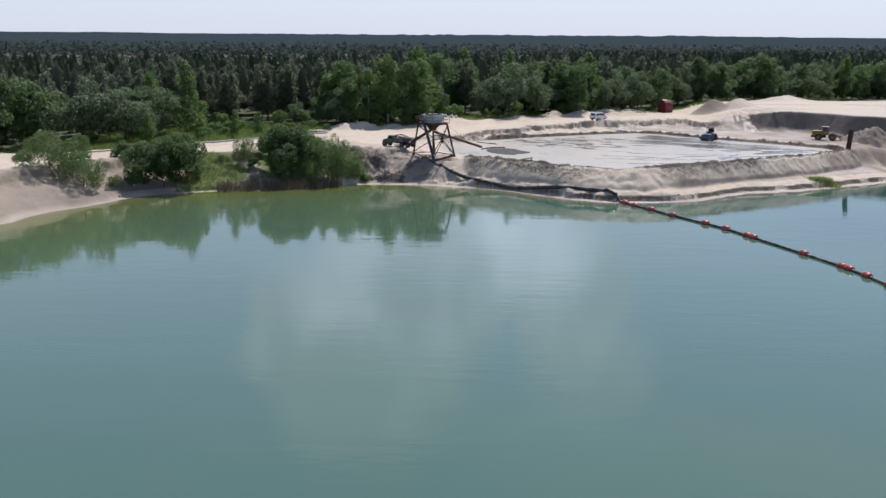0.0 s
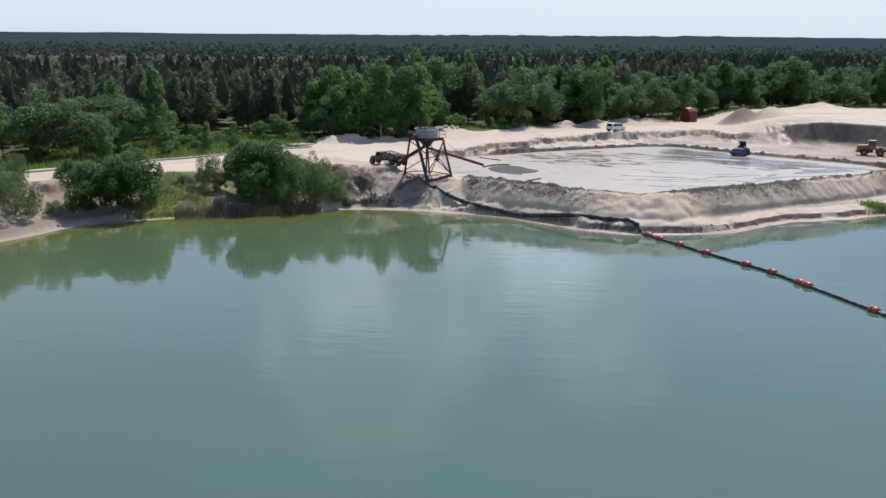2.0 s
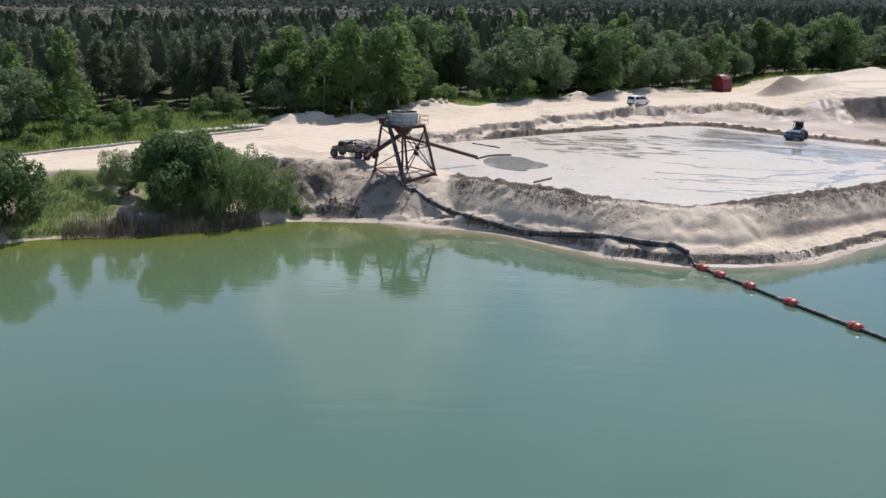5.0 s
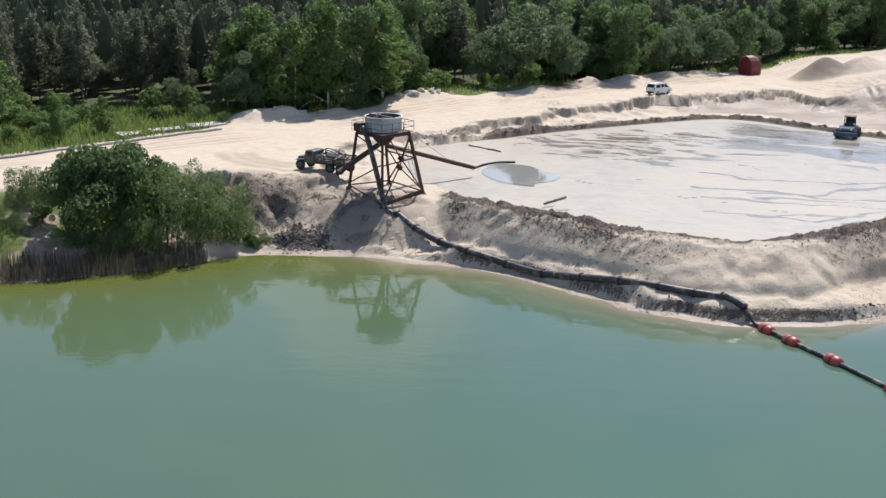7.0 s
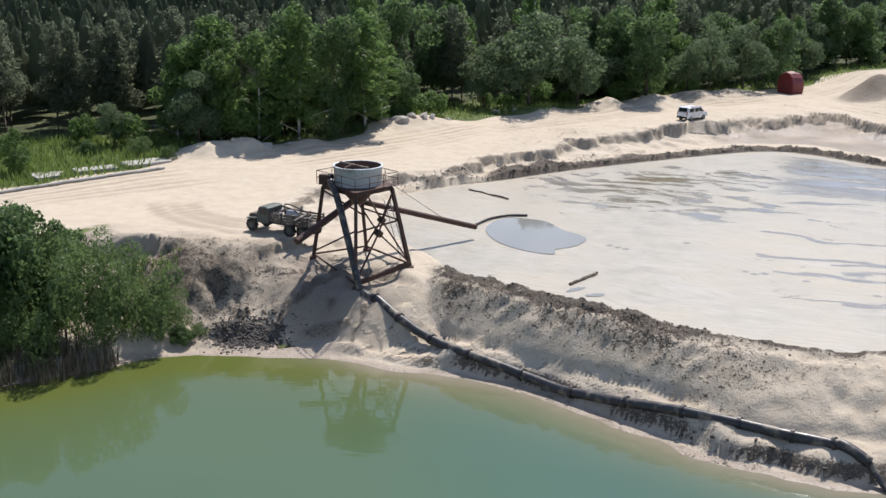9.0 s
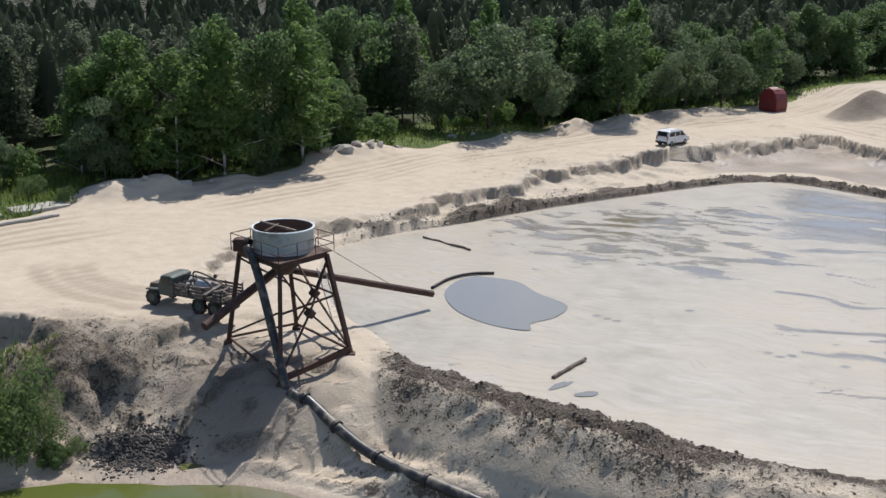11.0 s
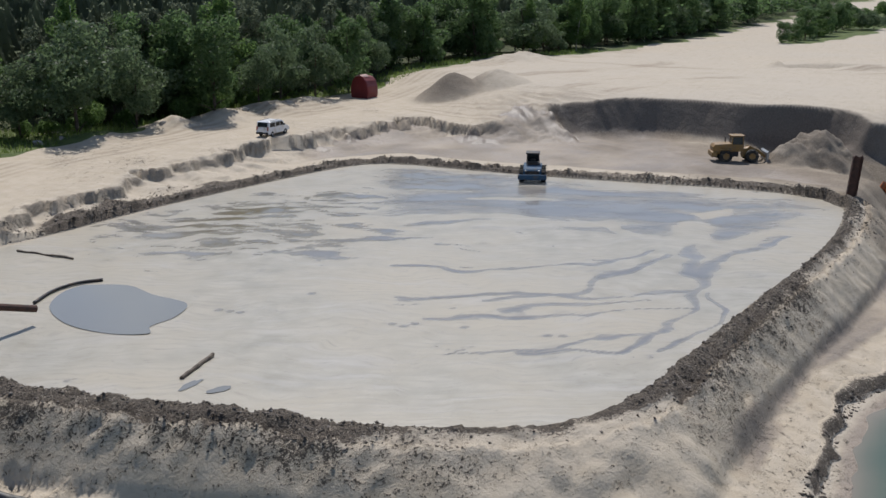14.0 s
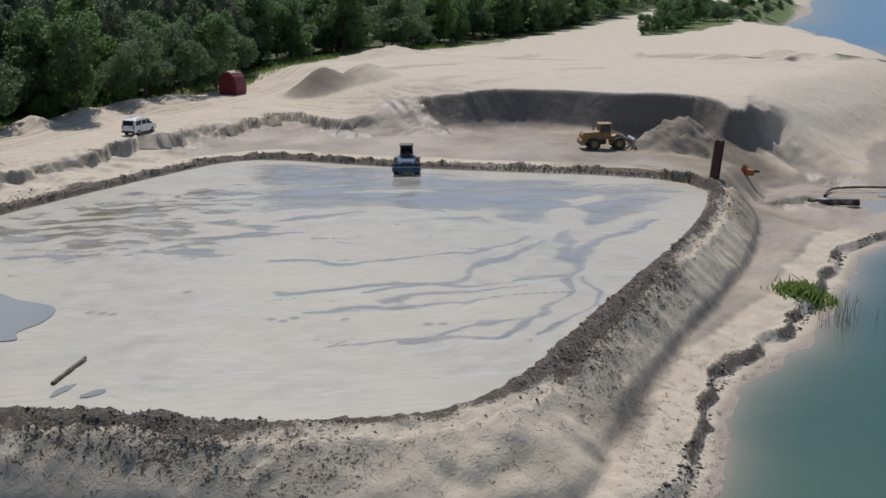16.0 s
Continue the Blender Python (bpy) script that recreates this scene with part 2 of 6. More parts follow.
def mud_material():
    """Silt of the settling basin: pale and damp, grey under the film of water."""
    m, n, l, b = material("silt")
    vec = place_vec(n)
    st = n.new("ShaderNodeMapping")
    st.vector_type = "TEXTURE"
    st.inputs["Rotation"].default_value = (0, 0, radians(-26))
    st.inputs["Scale"].default_value = (4.0, 1.0, 1.0)
    warp = n.new("ShaderNodeTexNoise")
    warp.inputs["Scale"].default_value, warp.inputs["Detail"].default_value = 0.1, 3.0
    l.new(vec, warp.inputs["Vector"])
    off = n.new("ShaderNodeVectorMath")
    off.operation = "MULTIPLY_ADD"
    off.inputs[1].default_value = (9, 9, 0)
    l.new(warp.outputs["Color"], off.inputs[0])
    l.new(vec, off.inputs[2])
    l.new(off.outputs[0], st.inputs["Vector"])
    flow = st.outputs["Vector"]
    streak, hair = noise_node(n, l, 0.5, 6, flow, 0.62), noise_node(n, l, 2.6, 5, flow, 0.65)
    fine, mid, broad = noise_node(n, l, 6.0, 4, vec), noise_node(n, l, 0.5, 5, vec), noise_node(n, l, 0.07, 3, vec)
    film = calc(n, l, "ADD", attr(n, "film"), calc(n, l, "MULTIPLY", calc(n, l, "SUBTRACT", hair, 0.5), 1.5))
    film = span(n, l, film, 0.12, 1.0)
    dry = mixed(n, l, span(n, l, mid, 0.34, 0.66), (0.3, 0.275, 0.222), (0.405, 0.372, 0.308))
    dry = mixed(n, l, span(n, l, broad, 0.4, 0.62), dry, (0.4, 0.352, 0.272))
    dry = mixed(n, l, calc(n, l, "MULTIPLY", span(n, l, streak, 0.52, 0.72), 0.55), dry, (0.43, 0.402, 0.366))
    rings = n.new("ShaderNodeTexWave")
    rings.wave_type, rings.bands_direction = "BANDS", "Y"
    for key, v in (("Scale", 0.32), ("Distortion", 9.0), ("Detail", 3.0), ("Detail Scale", 0.5), ("Detail Roughness", 0.6)):
        rings.inputs[key].default_value = v
    l.new(flow, rings.inputs["Vector"])
    dry = mixed(n, l, calc(n, l, "MULTIPLY", span(n, l, rings.outputs["Fac"], 0.55, 1.0), span(n, l, mid, 0.35, 0.65, 0.02, 0.3)), dry, (0.27, 0.24, 0.2))
    dry = mixed(n, l, calc(n, l, "MULTIPLY", span(n, l, hair, 0.54, 0.7), 0.5), dry, (0.26, 0.228, 0.19))
    speck = calc(n, l, "MULTIPLY", span(n, l, noise_node(n, l, 2.0, 6, vec, 0.75), 0.61, 0.7), 0.5)
    dry = mixed(n, l, speck, dry, (0.2, 0.175, 0.145))
    sog = mixed(n, l, span(n, l, streak, 0.4, 0.65), (0.24, 0.224, 0.204), (0.195, 0.185, 0.172))
    sog = mixed(n, l, attr(n, "olive"), sog, (0.19, 0.155, 0.095))
    l.new(mixed(n, l, film, dry, sog), b.inputs["Base Color"])
    # here only the roughness of damp silt, without any shade
    damp_shade = span(n, l, hair, 0.3, 0.7, 0.3, 0.46)
    l.new(mixed(n, l, film, damp_shade, 0.07), b.inputs["Roughness"])
    b.inputs["IOR"].default_value = 1.4
    h = calc(n, l, "ADD", calc(n, l, "MULTIPLY", streak, 0.22), calc(n, l, "MULTIPLY", fine, 0.03))
    h = calc(n, l, "ADD", h, calc(n, l, "MULTIPLY", rings.outputs["Fac"], 0.012))
    h = calc(n, l, "MULTIPLY", h, span(n, l, film, 0, 1, 1.0, 0.04))
    bumped(n, l, b, h, 0.5, 0.35)
    return m


GROUND = ground_material()
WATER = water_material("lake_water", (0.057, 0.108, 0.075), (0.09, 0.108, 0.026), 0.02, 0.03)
POOL = water_material("pool_water", (0.2, 0.2, 0.19), (0.3, 0.27, 0.22), 0.004)
SILT = mud_material()
RUST = plain("rusty_steel", (0.11, 0.055, 0.04), 0.75, 0.2, 0.5, 1.5, (0.05, 0.035, 0.03), 0.02)
DARK_STEEL = plain("dark_steel", (0.035, 0.035, 0.038), 0.55, 0.3, 0.4, 2.0, (0.09, 0.06, 0.045), 0.01)
TANK_PAINT = plain("tank_paint", (0.62, 0.67, 0.7), 0.6, 0.0, 0.15, 1.2, (0.36, 0.36, 0.34), 0.005)
BLACK_PIPE = plain("black_pipe", (0.03, 0.03, 0.034), 0.45, 0.0, 0.4, 1.2, (0.2, 0.17, 0.13), 0.01)
FLOAT_RED = plain("float_red", (0.42, 0.055, 0.04), 0.45, 0.0, 0.3, 2.0, (0.25, 0.08, 0.06), 0.004)
SHED_RED = plain("shed_red", (0.17, 0.018, 0.02), 0.6, 0.0, 0.3, 1.0, (0.16, 0.025, 0.025), 0.01)
SHED_TOP = plain("shed_top", (0.42, 0.27, 0.24), 0.6, 0.0, 0.3, 1.0, (0.3, 0.1, 0.08), 0.01)
YELLOW = plain("loader_yellow", (0.29, 0.165, 0.045), 0.5, 0.0, 0.25, 2.0, (0.2, 0.14, 0.08), 0.004)
BLUE = plain("tractor_blue", (0.03, 0.085, 0.16), 0.8, 0.0, 0.3, 2.0, (0.09, 0.1, 0.11), 0.004)
ORANGE = plain("pump_orange", (0.45, 0.12, 0.03), 0.6, 0.0, 0.3, 3.0, (0.2, 0.08, 0.04), 0.004)
VAN_WHITE = plain("van_white", (0.75, 0.76, 0.78), 0.3, 0.0, 0.06, 2.0, (0.6, 0.57, 0.52))
GLASS_DARK = plain("tinted_glass", (0.015, 0.018, 0.02), 0.08, 0.0, 0.1)
RUBBER = plain("tyre_rubber", (0.02, 0.02, 0.02), 0.85, 0.0, 0.3, 4.0, (0.1, 0.085, 0.065))
GREY_STEEL = plain("worn_steel", (0.4, 0.41, 0.42), 0.45, 0.5, 0.3, 3.0, (0.25, 0.22, 0.18))
TRUCK_GREEN = plain("truck_green", (0.085, 0.105, 0.09), 0.7, 0.0, 0.35, 1.5, (0.14, 0.09, 0.06), 0.006)
SCRAP = plain("scrap", (0.13, 0.11, 0.095), 0.8, 0.1, 0.5, 3.0, (0.3, 0.26, 0.22), 0.02)
WOOD = plain("weathered_wood", (0.13, 0.1, 0.075), 0.85, 0.0, 0.45, 2.5, (0.22, 0.18, 0.14), 0.01)
CONCRETE = plain("concrete", (0.42, 0.4, 0.37), 0.9, 0.0, 0.2, 1.2, (0.3, 0.28, 0.24), 0.02)
STONE = plain("stone", (0.4, 0.37, 0.33), 0.9, 0.0, 0.35, 1.5, (0.25, 0.22, 0.19), 0.03)
CLOD = plain("clods", (0.105, 0.085, 0.068), 0.95, 0.0, 0.5, 1.5, (0.3, 0.26, 0.22), 0.02)
RUBBLE = plain("rubble", (0.075, 0.067, 0.06), 0.9, 0.0, 0.5, 1.5, (0.12, 0.1, 0.085), 0.02)
BARK = plain("bark", (0.1, 0.075, 0.055), 0.95, 0.0, 0.4, 2.0, (0.17, 0.12, 0.08), 0.03)
BIRCH = plain("birch_bark", (0.5, 0.48, 0.44), 0.85, 0.0, 0.3, 1.5, (0.06, 0.055, 0.05), 0.02)
LEAF = leaf_material("leaves", (0.045, 0.08, 0.033), (0.125, 0.195, 0.075), 0.6)
LEAF_BRIGHT = leaf_material("bright_leaves", (0.058, 0.108, 0.032), (0.15, 0.235, 0.075), 0.6)
LEAF_GREY = leaf_material("grey_leaves", (0.056, 0.09, 0.044), (0.15, 0.205, 0.105), 0.5)
LEAF_WILLOW = leaf_material("willow_leaves", (0.055, 0.095, 0.034), (0.165, 0.235, 0.085), 0.45)
NEEDLE = leaf_material("needles", (0.105, 0.126, 0.082), (0.155, 0.178, 0.116), 0.6, 0.03, 0.25)
DEEP_NEEDLE = leaf_material("deep_needles", (0.068, 0.085, 0.055), (0.105, 0.125, 0.08), 0.5, 0.03, 0.25)
HEATH = leaf_material("heath", (0.036, 0.04, 0.028), (0.052, 0.055, 0.04), 0.5, 0.0, 0.1)
# the two far leaf colours carry a bluish tint painted for distance haze
CANOPY = leaf_material("hazed_canopy", (0.045, 0.058, 0.05), (0.068, 0.085, 0.074), 0.5, 0.0, 0.15)
ROOF = leaf_material("hazed_treetops", (0.022, 0.033, 0.038), (0.041, 0.055, 0.061), 0.05, 0.0, 0.1)
GRASS = leaf_material("grass_blades", (0.075, 0.12, 0.03), (0.19, 0.255, 0.07), 0.45)
REED = leaf_material("dry_reeds", (0.08, 0.068, 0.045), (0.19, 0.165, 0.12), 0.3)

# ---- shape helpers ----
def value_noise(x, y, scale, seed=0):
    """Smooth noise, -1 to 1, for arrays."""
    x, y = np.asarray(x) / scale + seed * 17.3, np.asarray(y) / scale - seed * 9.1
    xi, yi = np.floor(x).astype(np.int64), np.floor(y).astype(np.int64)
    fx, fy = x - xi, y - yi
    fx, fy = fx * fx * (3 - 2 * fx), fy * fy * (3 - 2 * fy)

    def lattice(a, b):
        h = (a * 374761393 + b * 668265263 + seed * 974711) & 0xFFFFFFFF
        h = ((h ^ (h >> 13)) * 1274126177) & 0xFFFFFFFF
        return ((h ^ (h >> 16)) & 0xFFFF) / 32767.5 - 1

    a, b2 = lattice(xi, yi), lattice(xi + 1, yi)
    c, d = lattice(xi, yi + 1), lattice(xi + 1, yi + 1)
    return (a * (1 - fx) + b2 * fx) * (1 - fy) + (c * (1 - fx) + d * fx) * fy


def fbm(x, y, scale, octaves=4, seed=0, gain=0.5):
    total, amp = 0, 1.0
    for o in range(octaves):
        total = total + amp * value_noise(x, y, scale / 2**o, seed + o)
        amp *= gain
    return total


def ridged(x, y, scale, octaves=3, seed=0):
    total, amp = 0, 1.0
    for o in range(octaves):
        total = total + amp * (1 - 2 * np.abs(value_noise(x, y, scale / 2**o, seed + o)))
        amp *= 0.5
    return total


def inside(poly, x, y):
    """Distance to a closed outline, positive inside."""
    x, y = np.asarray(x, float), np.asarray(y, float)
    best, odd = np.full(x.shape, 1e18), np.zeros(x.shape, bool)
    for (ax, ay), (bx, by) in zip(poly, poly[1:] + poly[:1]):
        dx, dy = bx - ax, by - ay
        t = np.clip(((x - ax) * dx + (y - ay) * dy) / (dx * dx + dy * dy), 0, 1)
        best = np.minimum(best, (x - ax - t * dx) ** 2 + (y - ay - t * dy) ** 2)
        if ay != by:
            odd ^= ((ay > y) != (by > y)) & (x < dx * (y - ay) / dy + ax)
    return np.where(odd, 1, -1) * np.sqrt(best)


def rounded(poly, times=2):
    """An outline with its corners cut, closed."""
    for _ in range(times):
        poly = [p for a, b in zip(poly, poly[1:] + poly[:1]) for p in ((a[0] * 0.75 + b[0] * 0.25, a[1] * 0.75 + b[1] * 0.25), (a[0] * 0.25 + b[0] * 0.75, a[1] * 0.25 + b[1] * 0.75))]
    return poly


def step(a, b, v):
    t = np.clip((v - a) / (b - a), 0, 1)
    return t * t * (3 - 2 * t)


# ---- the lie of the land ----
LAND = [(-4500, -300), (-400, 20), (-140, 95), (-90, 128), (-64.5, 150), (-63, 160), (-58, 169), (-52, 180), (-42, 186), (-30, 188), (-21.6, 192.5), (-16.6, 197), (-10, 196.2), (-3, 195.5), (6, 191.5), (11.6, 188), (17.7, 181.3), (22, 178.2), (26, 176.2), (31, 177), (38.7, 178.2), (42, 180.5), (51, 188.2), (55, 190.4), (64.4, 193.5), (70, 197.4), (77.7, 202), (85, 206), (98, 209), (118, 221), (140, 236), (175, 262), (215, 300), (250, 345), (270, 405), (354, 458), (441, 529), (520, 600), (700, 650), (4500, 900), (4500, 4900), (-4500, 4900)]
UPLAND = [(-4500, -280), (-400, 40), (-140, 110), (-92, 140), (-76, 162), (-70, 173), (-63, 186), (-52, 197), (-40, 200), (-31, 206), (-27, 211.5), (-21, 210), (-16, 207), (-12.5, 206.5), (-11.5, 214), (-12.6, 225), (-4.3, 235), (2.7, 239.5), (14.3, 251.3), (28.9, 266.2), (40.4, 271.3), (57.8, 282.4), (60, 279), (60.4, 273), (63, 269.5), (67, 274), (71.5, 279), (75.6, 265.5), (84.5, 264.5), (90, 259.5), (93.5, 252.5), (97.5, 250.5), (100.5, 247), (101, 242.5), (100, 238), (104, 241), (113, 250), (125, 257), (142, 265), (165, 275), (185, 292), (212, 322), (240, 360), (258, 412), (345, 465), (430, 540), (520, 620), (700, 670), (4500, 920), (4500, 4900), (-4500, 4900)]
POND = [(2.2, 208.8), (3.6, 204), (9.6, 198.7), (14.5, 195.3), (19.2, 191.7), (24.1, 188.7), (29.9, 187.3), (34, 188.2), (41, 192.9), (50.5, 199.3), (62.2, 206.4), (72.5, 214.2), (79.6, 221.4), (75.5, 230), (66.4, 237.8), (57.5, 246.6), (53, 251.7), (47.5, 258.5), (42.7, 259.7), (35, 256), (25, 250.5), (16.4, 245.3), (8, 239), (2.5, 236), (-3.2, 230.5), (-3.4, 222), (-0.8, 213)]
NORTH = [(-14, 226), (-5, 237), (2, 241), (13, 253), (28, 268), (42, 273), (58, 284), (66, 288), (78, 269), (87, 267), (93, 262), (96, 253), (101, 246), (100, 237), (90, 228), (80, 222), (60, 240), (40, 255), (10, 236), (-3, 226), (-8, 218)]
PAD = [(-10.5, 206), (-8.5, 203.3), (-4, 201.8), (1.5, 202.6), (4.5, 206), (4, 212), (-1, 224), (-8, 226), (-12, 218)]
POND_Z = 4.2
FLATS = [(84, 210), (98, 212), (118, 224), (140, 240), (155, 257), (132, 247), (118, 241), (107, 241), (96, 231), (90, 227), (86, 219)]
FLATS_R = rounded(FLATS, 1)
LAND_R, UP_R, POND_R, NORTH_R, PAD_R = (rounded(p, 1) for p in (LAND, UPLAND, POND, NORTH, PAD))


def terrain(x, y, fine=True):
    """Height of the ground, and the fields that say what it is made of and where shade is painted."""
    wob = fbm(x, y, 7.0, 3, 3)
    d = inside(LAND_R, x, y) + 0.5 * wob
    du = inside(UP_R, x, y) + 0.7 * wob + 1.0 * fbm(x, y, 2.6, 3, 8)
    dp = -inside(POND_R, x, y)
    dn, dpad = inside(NORTH_R, x, y), inside(PAD_R, x, y)
    low = np.interp(d, [-80, -20, -4, 0, 1.3, 1.6, 7, 25], [-7, -4, -0.9, 0, 0.2, 0.8, 1.5, 2.4])
    low = np.where(d > 0.5, low * (1 - 0.25 * step(38, 55, x) * step(0, 3, -du)) + 0.4 * np.exp(-(((x - 5) / 5) ** 2)) * step(4, 7, d), low)
    low = low + (0.75 * step(40, 48, x) * (1 - step(78, 85, x)) * step(2.5, 5.5, d) + 0.4 * np.exp(-(((x - 28) / 9) ** 2)) * step(4, 7, d)) * (du < -2)
    low = np.where(d > 0, low + 0.1 * step(1.5, 4, d) * ridged(x, y, 4.0, 3, 21), low)
    # the eastern shelf: a worn scarp above the beach, a strip of dry sand, then the muddy channel under the bank
    east = step(36, 42, x) * (1 - step(80, 88, x)) * (du < -2)
    de = d + 0.45 * fbm(x, y, 2.6, 3, 121) + 0.3 * fbm(x, y, 9, 2, 122)
    crack = ridged(x, y, 3.2, 2, 123)
    shelf_e = np.interp(de, [-4, 0, 1.5, 1.75, 2.6, 5.0, 6.0, 9, 25], [-0.9, 0, 0.2, 0.8, 1.05, 1.5, 1.46, 1.56, 1.8])
    shelf_e = shelf_e + step(1.8, 2.4, de) * (0.06 * np.floor(2.2 * fbm(x, y, 5.0, 3, 124)) - 0.1 * step(1.2, 1.42, crack) * (1 - step(5, 6.5, de)))
    low = np.where(d > -4, low * (1 - east) + east * shelf_e, low)
    # the southern shelf that carries the pipe, broken off above the beach
    south = step(-2, 3, x) * (1 - step(34, 40, x)) * (du < -2)
    dw = d + 0.35 * fbm(x, y, 2.6, 3, 144)
    shelf_s = np.interp(dw, [-4, 0, 1.1, 1.35, 2.0, 4.5, 9], [-0.9, 0, 0.2, 0.85, 1.35, 1.75, 1.95]) + step(1.6, 2.2, dw) * (0.12 * ridged(x, y, 2.2, 3, 145) + 0.08 * np.floor(2.2 * fbm(x, y, 3.6, 3, 146)))
    low = np.where(d > -4, low * (1 - south) + south * shelf_s, low)
    beach = step(-19, -16, x) * (1 - step(-6, -3.5, x)) * (d > 0)
    low = low * (1 - beach) + beach * np.minimum(low, 0.14 * d)
    flats = step(-2, 3, inside(FLATS_R, x, y))
    low = low * (1 - flats) + flats * (0.12 + 0.3 * fbm(x, y, 9, 3, 23) + np.exp(-(((x - 94) / 7) ** 2 + ((y - 222.5) / 5) ** 2)) * (0.35 + 0.4 * ridged(x * 0.87 - y * 0.5, (x * 0.5 + y * 0.87) * 2.2, 5.0, 3, 141)))
    low = np.maximum(low, (4.55 - 3.6 * step(86, 104, x) + 0.12 * fbm(x, y, 5, 2, 14)) * step(-3.5, 0.5, dn) + low * (1 - step(-3.5, 0.5, dn)))
    low = np.maximum(low, 4.3 * step(-5.6, 0.2, dpad) + low * (1 - step(-5.6, 0.2, dpad)))
    # the upland: a road shelf, higher on the sand field to the east, then level forest
    up = 5.4 + 0.9 * step(215, 262, y) + 3.1 * step(62, 80, x) * step(226, 244, y) * (1 - step(255, 420, y)) - 1.4 * step(105, 150, x) * (1 - step(300, 380, y))
    up = up + 0.18 * fbm(x, y, 22, 3, 5) + 0.05 * fbm(x, y, 4, 2, 6)
    ramp = np.exp(-(((x - 70) / 4.5) ** 2 + ((y - 273) / 9) ** 2)) * (1 - step(72.4, 73.6, x))
    cliff = step(72.8, 73.8, x) * (1 - step(102.5, 107.5, x)) * (1 - step(270, 290, y)) * step(225, 240, y)
    dune = step(102, 111, x) * (1 - step(300, 340, y))
    left = 1 - step(-34, -20, x)
    du = du - np.clip(cliff + dune, 0, 1) * (0.66 * wob + 0.93 * fbm(x, y, 2.6, 3, 8))
    du = du + (1 - np.clip(cliff + dune, 0, 1)) * (1 - left) * 0.9 * np.round(1.6 * fbm(x, y, 3.6, 2, 140)) / 1.6 + (1 - np.clip(left + cliff + dune, 0, 1)) * 0.3 * fbm(x, y, 0.9, 2, 143)
    spoil = np.exp(-(((x + 18) / 8) ** 2 + ((y - 204.5) / 6) ** 2))
    width = 6.0 + 5 * spoil + 12 * ramp - 1.2 * cliff + 15 * dune + 4 * left
    s = np.clip(1 + du / width, 0, 1)
    soft = np.clip(ramp * 1.5 + dune + 0.6 * left + 0.85 * spoil, 0, 1)
    sharp = np.interp(s, [0, 0.45, 0.72, 0.8, 1], [0, 0.12, 0.22, 0.98, 1])
    sheer = np.interp(s, [0, 0.16, 0.32, 0.86, 0.92, 1], [0, 0.06, 0.18, 0.97, 1, 1])
    bite = step(-0.5, 0.05, fbm(x, y, 6.0, 3, 55))
    sharp = sharp * bite + np.interp(s, [0, 0.6, 0.95, 1], [0, 0.25, 0.95, 1]) * (1 - bite)
    prof = sharp * (1 - cliff) + sheer * cliff
    prof = prof * (1 - soft) + (s * s * (3 - 2 * s)) * soft
    z = low + (up - low) * prof
    # the berm round the basin; none where the sand runs in from the tower
    open_w = 1 - step(0.5, 4.5, x - 0.12 * (y - 205)) * 1.0
    north = step(-1, 3, dn)
    crest = 4.2 + (0.62 - 0.25 * np.exp(-(((x - 27) / 8) ** 2)) + 0.2 * fbm(x, y, 5, 3, 31)) * (1 - open_w) * (1 - 0.45 * north)
    stretch = 0.8 + (0.36 * np.exp(-(((x - 28) / 7) ** 2)) - 0.06 * step(40, 46, x)) * (1 - north)
    berm = np.interp(np.where(dp > 0, dp / stretch, dp), [-0.6, 0.0, 0.6, 1.4, 2.0, 6.2, 7.6, 9000], [0, 0.2, 0.85, 1.0, 0.85, -2.5, -4.6, -16000])
    broad = np.exp(-(((x - 27.5) / 8.5) ** 4)) * (1 - north)
    berm = berm * (1 - broad) + broad * np.interp(dp, [-0.6, 0.0, 0.6, 1.2, 7.0, 8.4, 9000], [0, 0.3, 1.0, 0.9, -2.3, -4.2, -16000])
    berm = np.where(berm > 0, POND_Z + berm * (crest - POND_Z), crest - 0.02 + berm * 0.95)
    pillow = np.exp(-(((x - 29) / 8) ** 4)) + step(55, 60, x)
    pillow = np.clip(pillow, 0, 1) * (1 - north)
    lump = step(0.2, 0.9, dp) * (1 - step(4.6, 6.6, dp / stretch)) * (1 - open_w)
    clod = 0.17 * ridged(x, y, 1.3, 3, 12) + 0.2 * np.maximum(fbm(x, y, 0.75, 2, 41), -0.2) + 0.08 * fbm(x, y, 2.7, 2, 43)
    berm = berm + lump * (1 - 0.75 * pillow * step(1.2, 2.0, dp)) * clod * (1 + 0.4 * north)
    dune_x = np.abs(fbm(x, y, 2.8, 2, 45))
    berm = berm + pillow * step(1.0, 2.2, dp) * (1 - step(6, 9, dp)) * (0.32 * dune_x - 0.08 + 0.12 * fbm(x, y, 0.9, 2, 47))
    rill = ridged(x * 0.83 - y * 0.56, (x * 0.56 + y * 0.83) * 0.22, 0.9, 3, 49)
    berm = berm + step(2.2, 3.2, dp) * (1 - step(6.5, 8, dp)) * step(36, 40, x) * (1 - step(54, 58, x)) * (1 - north) * 0.12 * rill
    z = np.where(dp > 0, np.maximum(z, berm), z)
    z = np.where((dp > 0.2) & (dp < 1.4), np.maximum(z, POND_Z + 0.05 + 0.08 * dp), z)
    z = np.where(dp < 0.5, POND_Z - 0.12 + np.clip(dp + 0.5, 0, 1) * 0.25 * (z > POND_Z) , z)
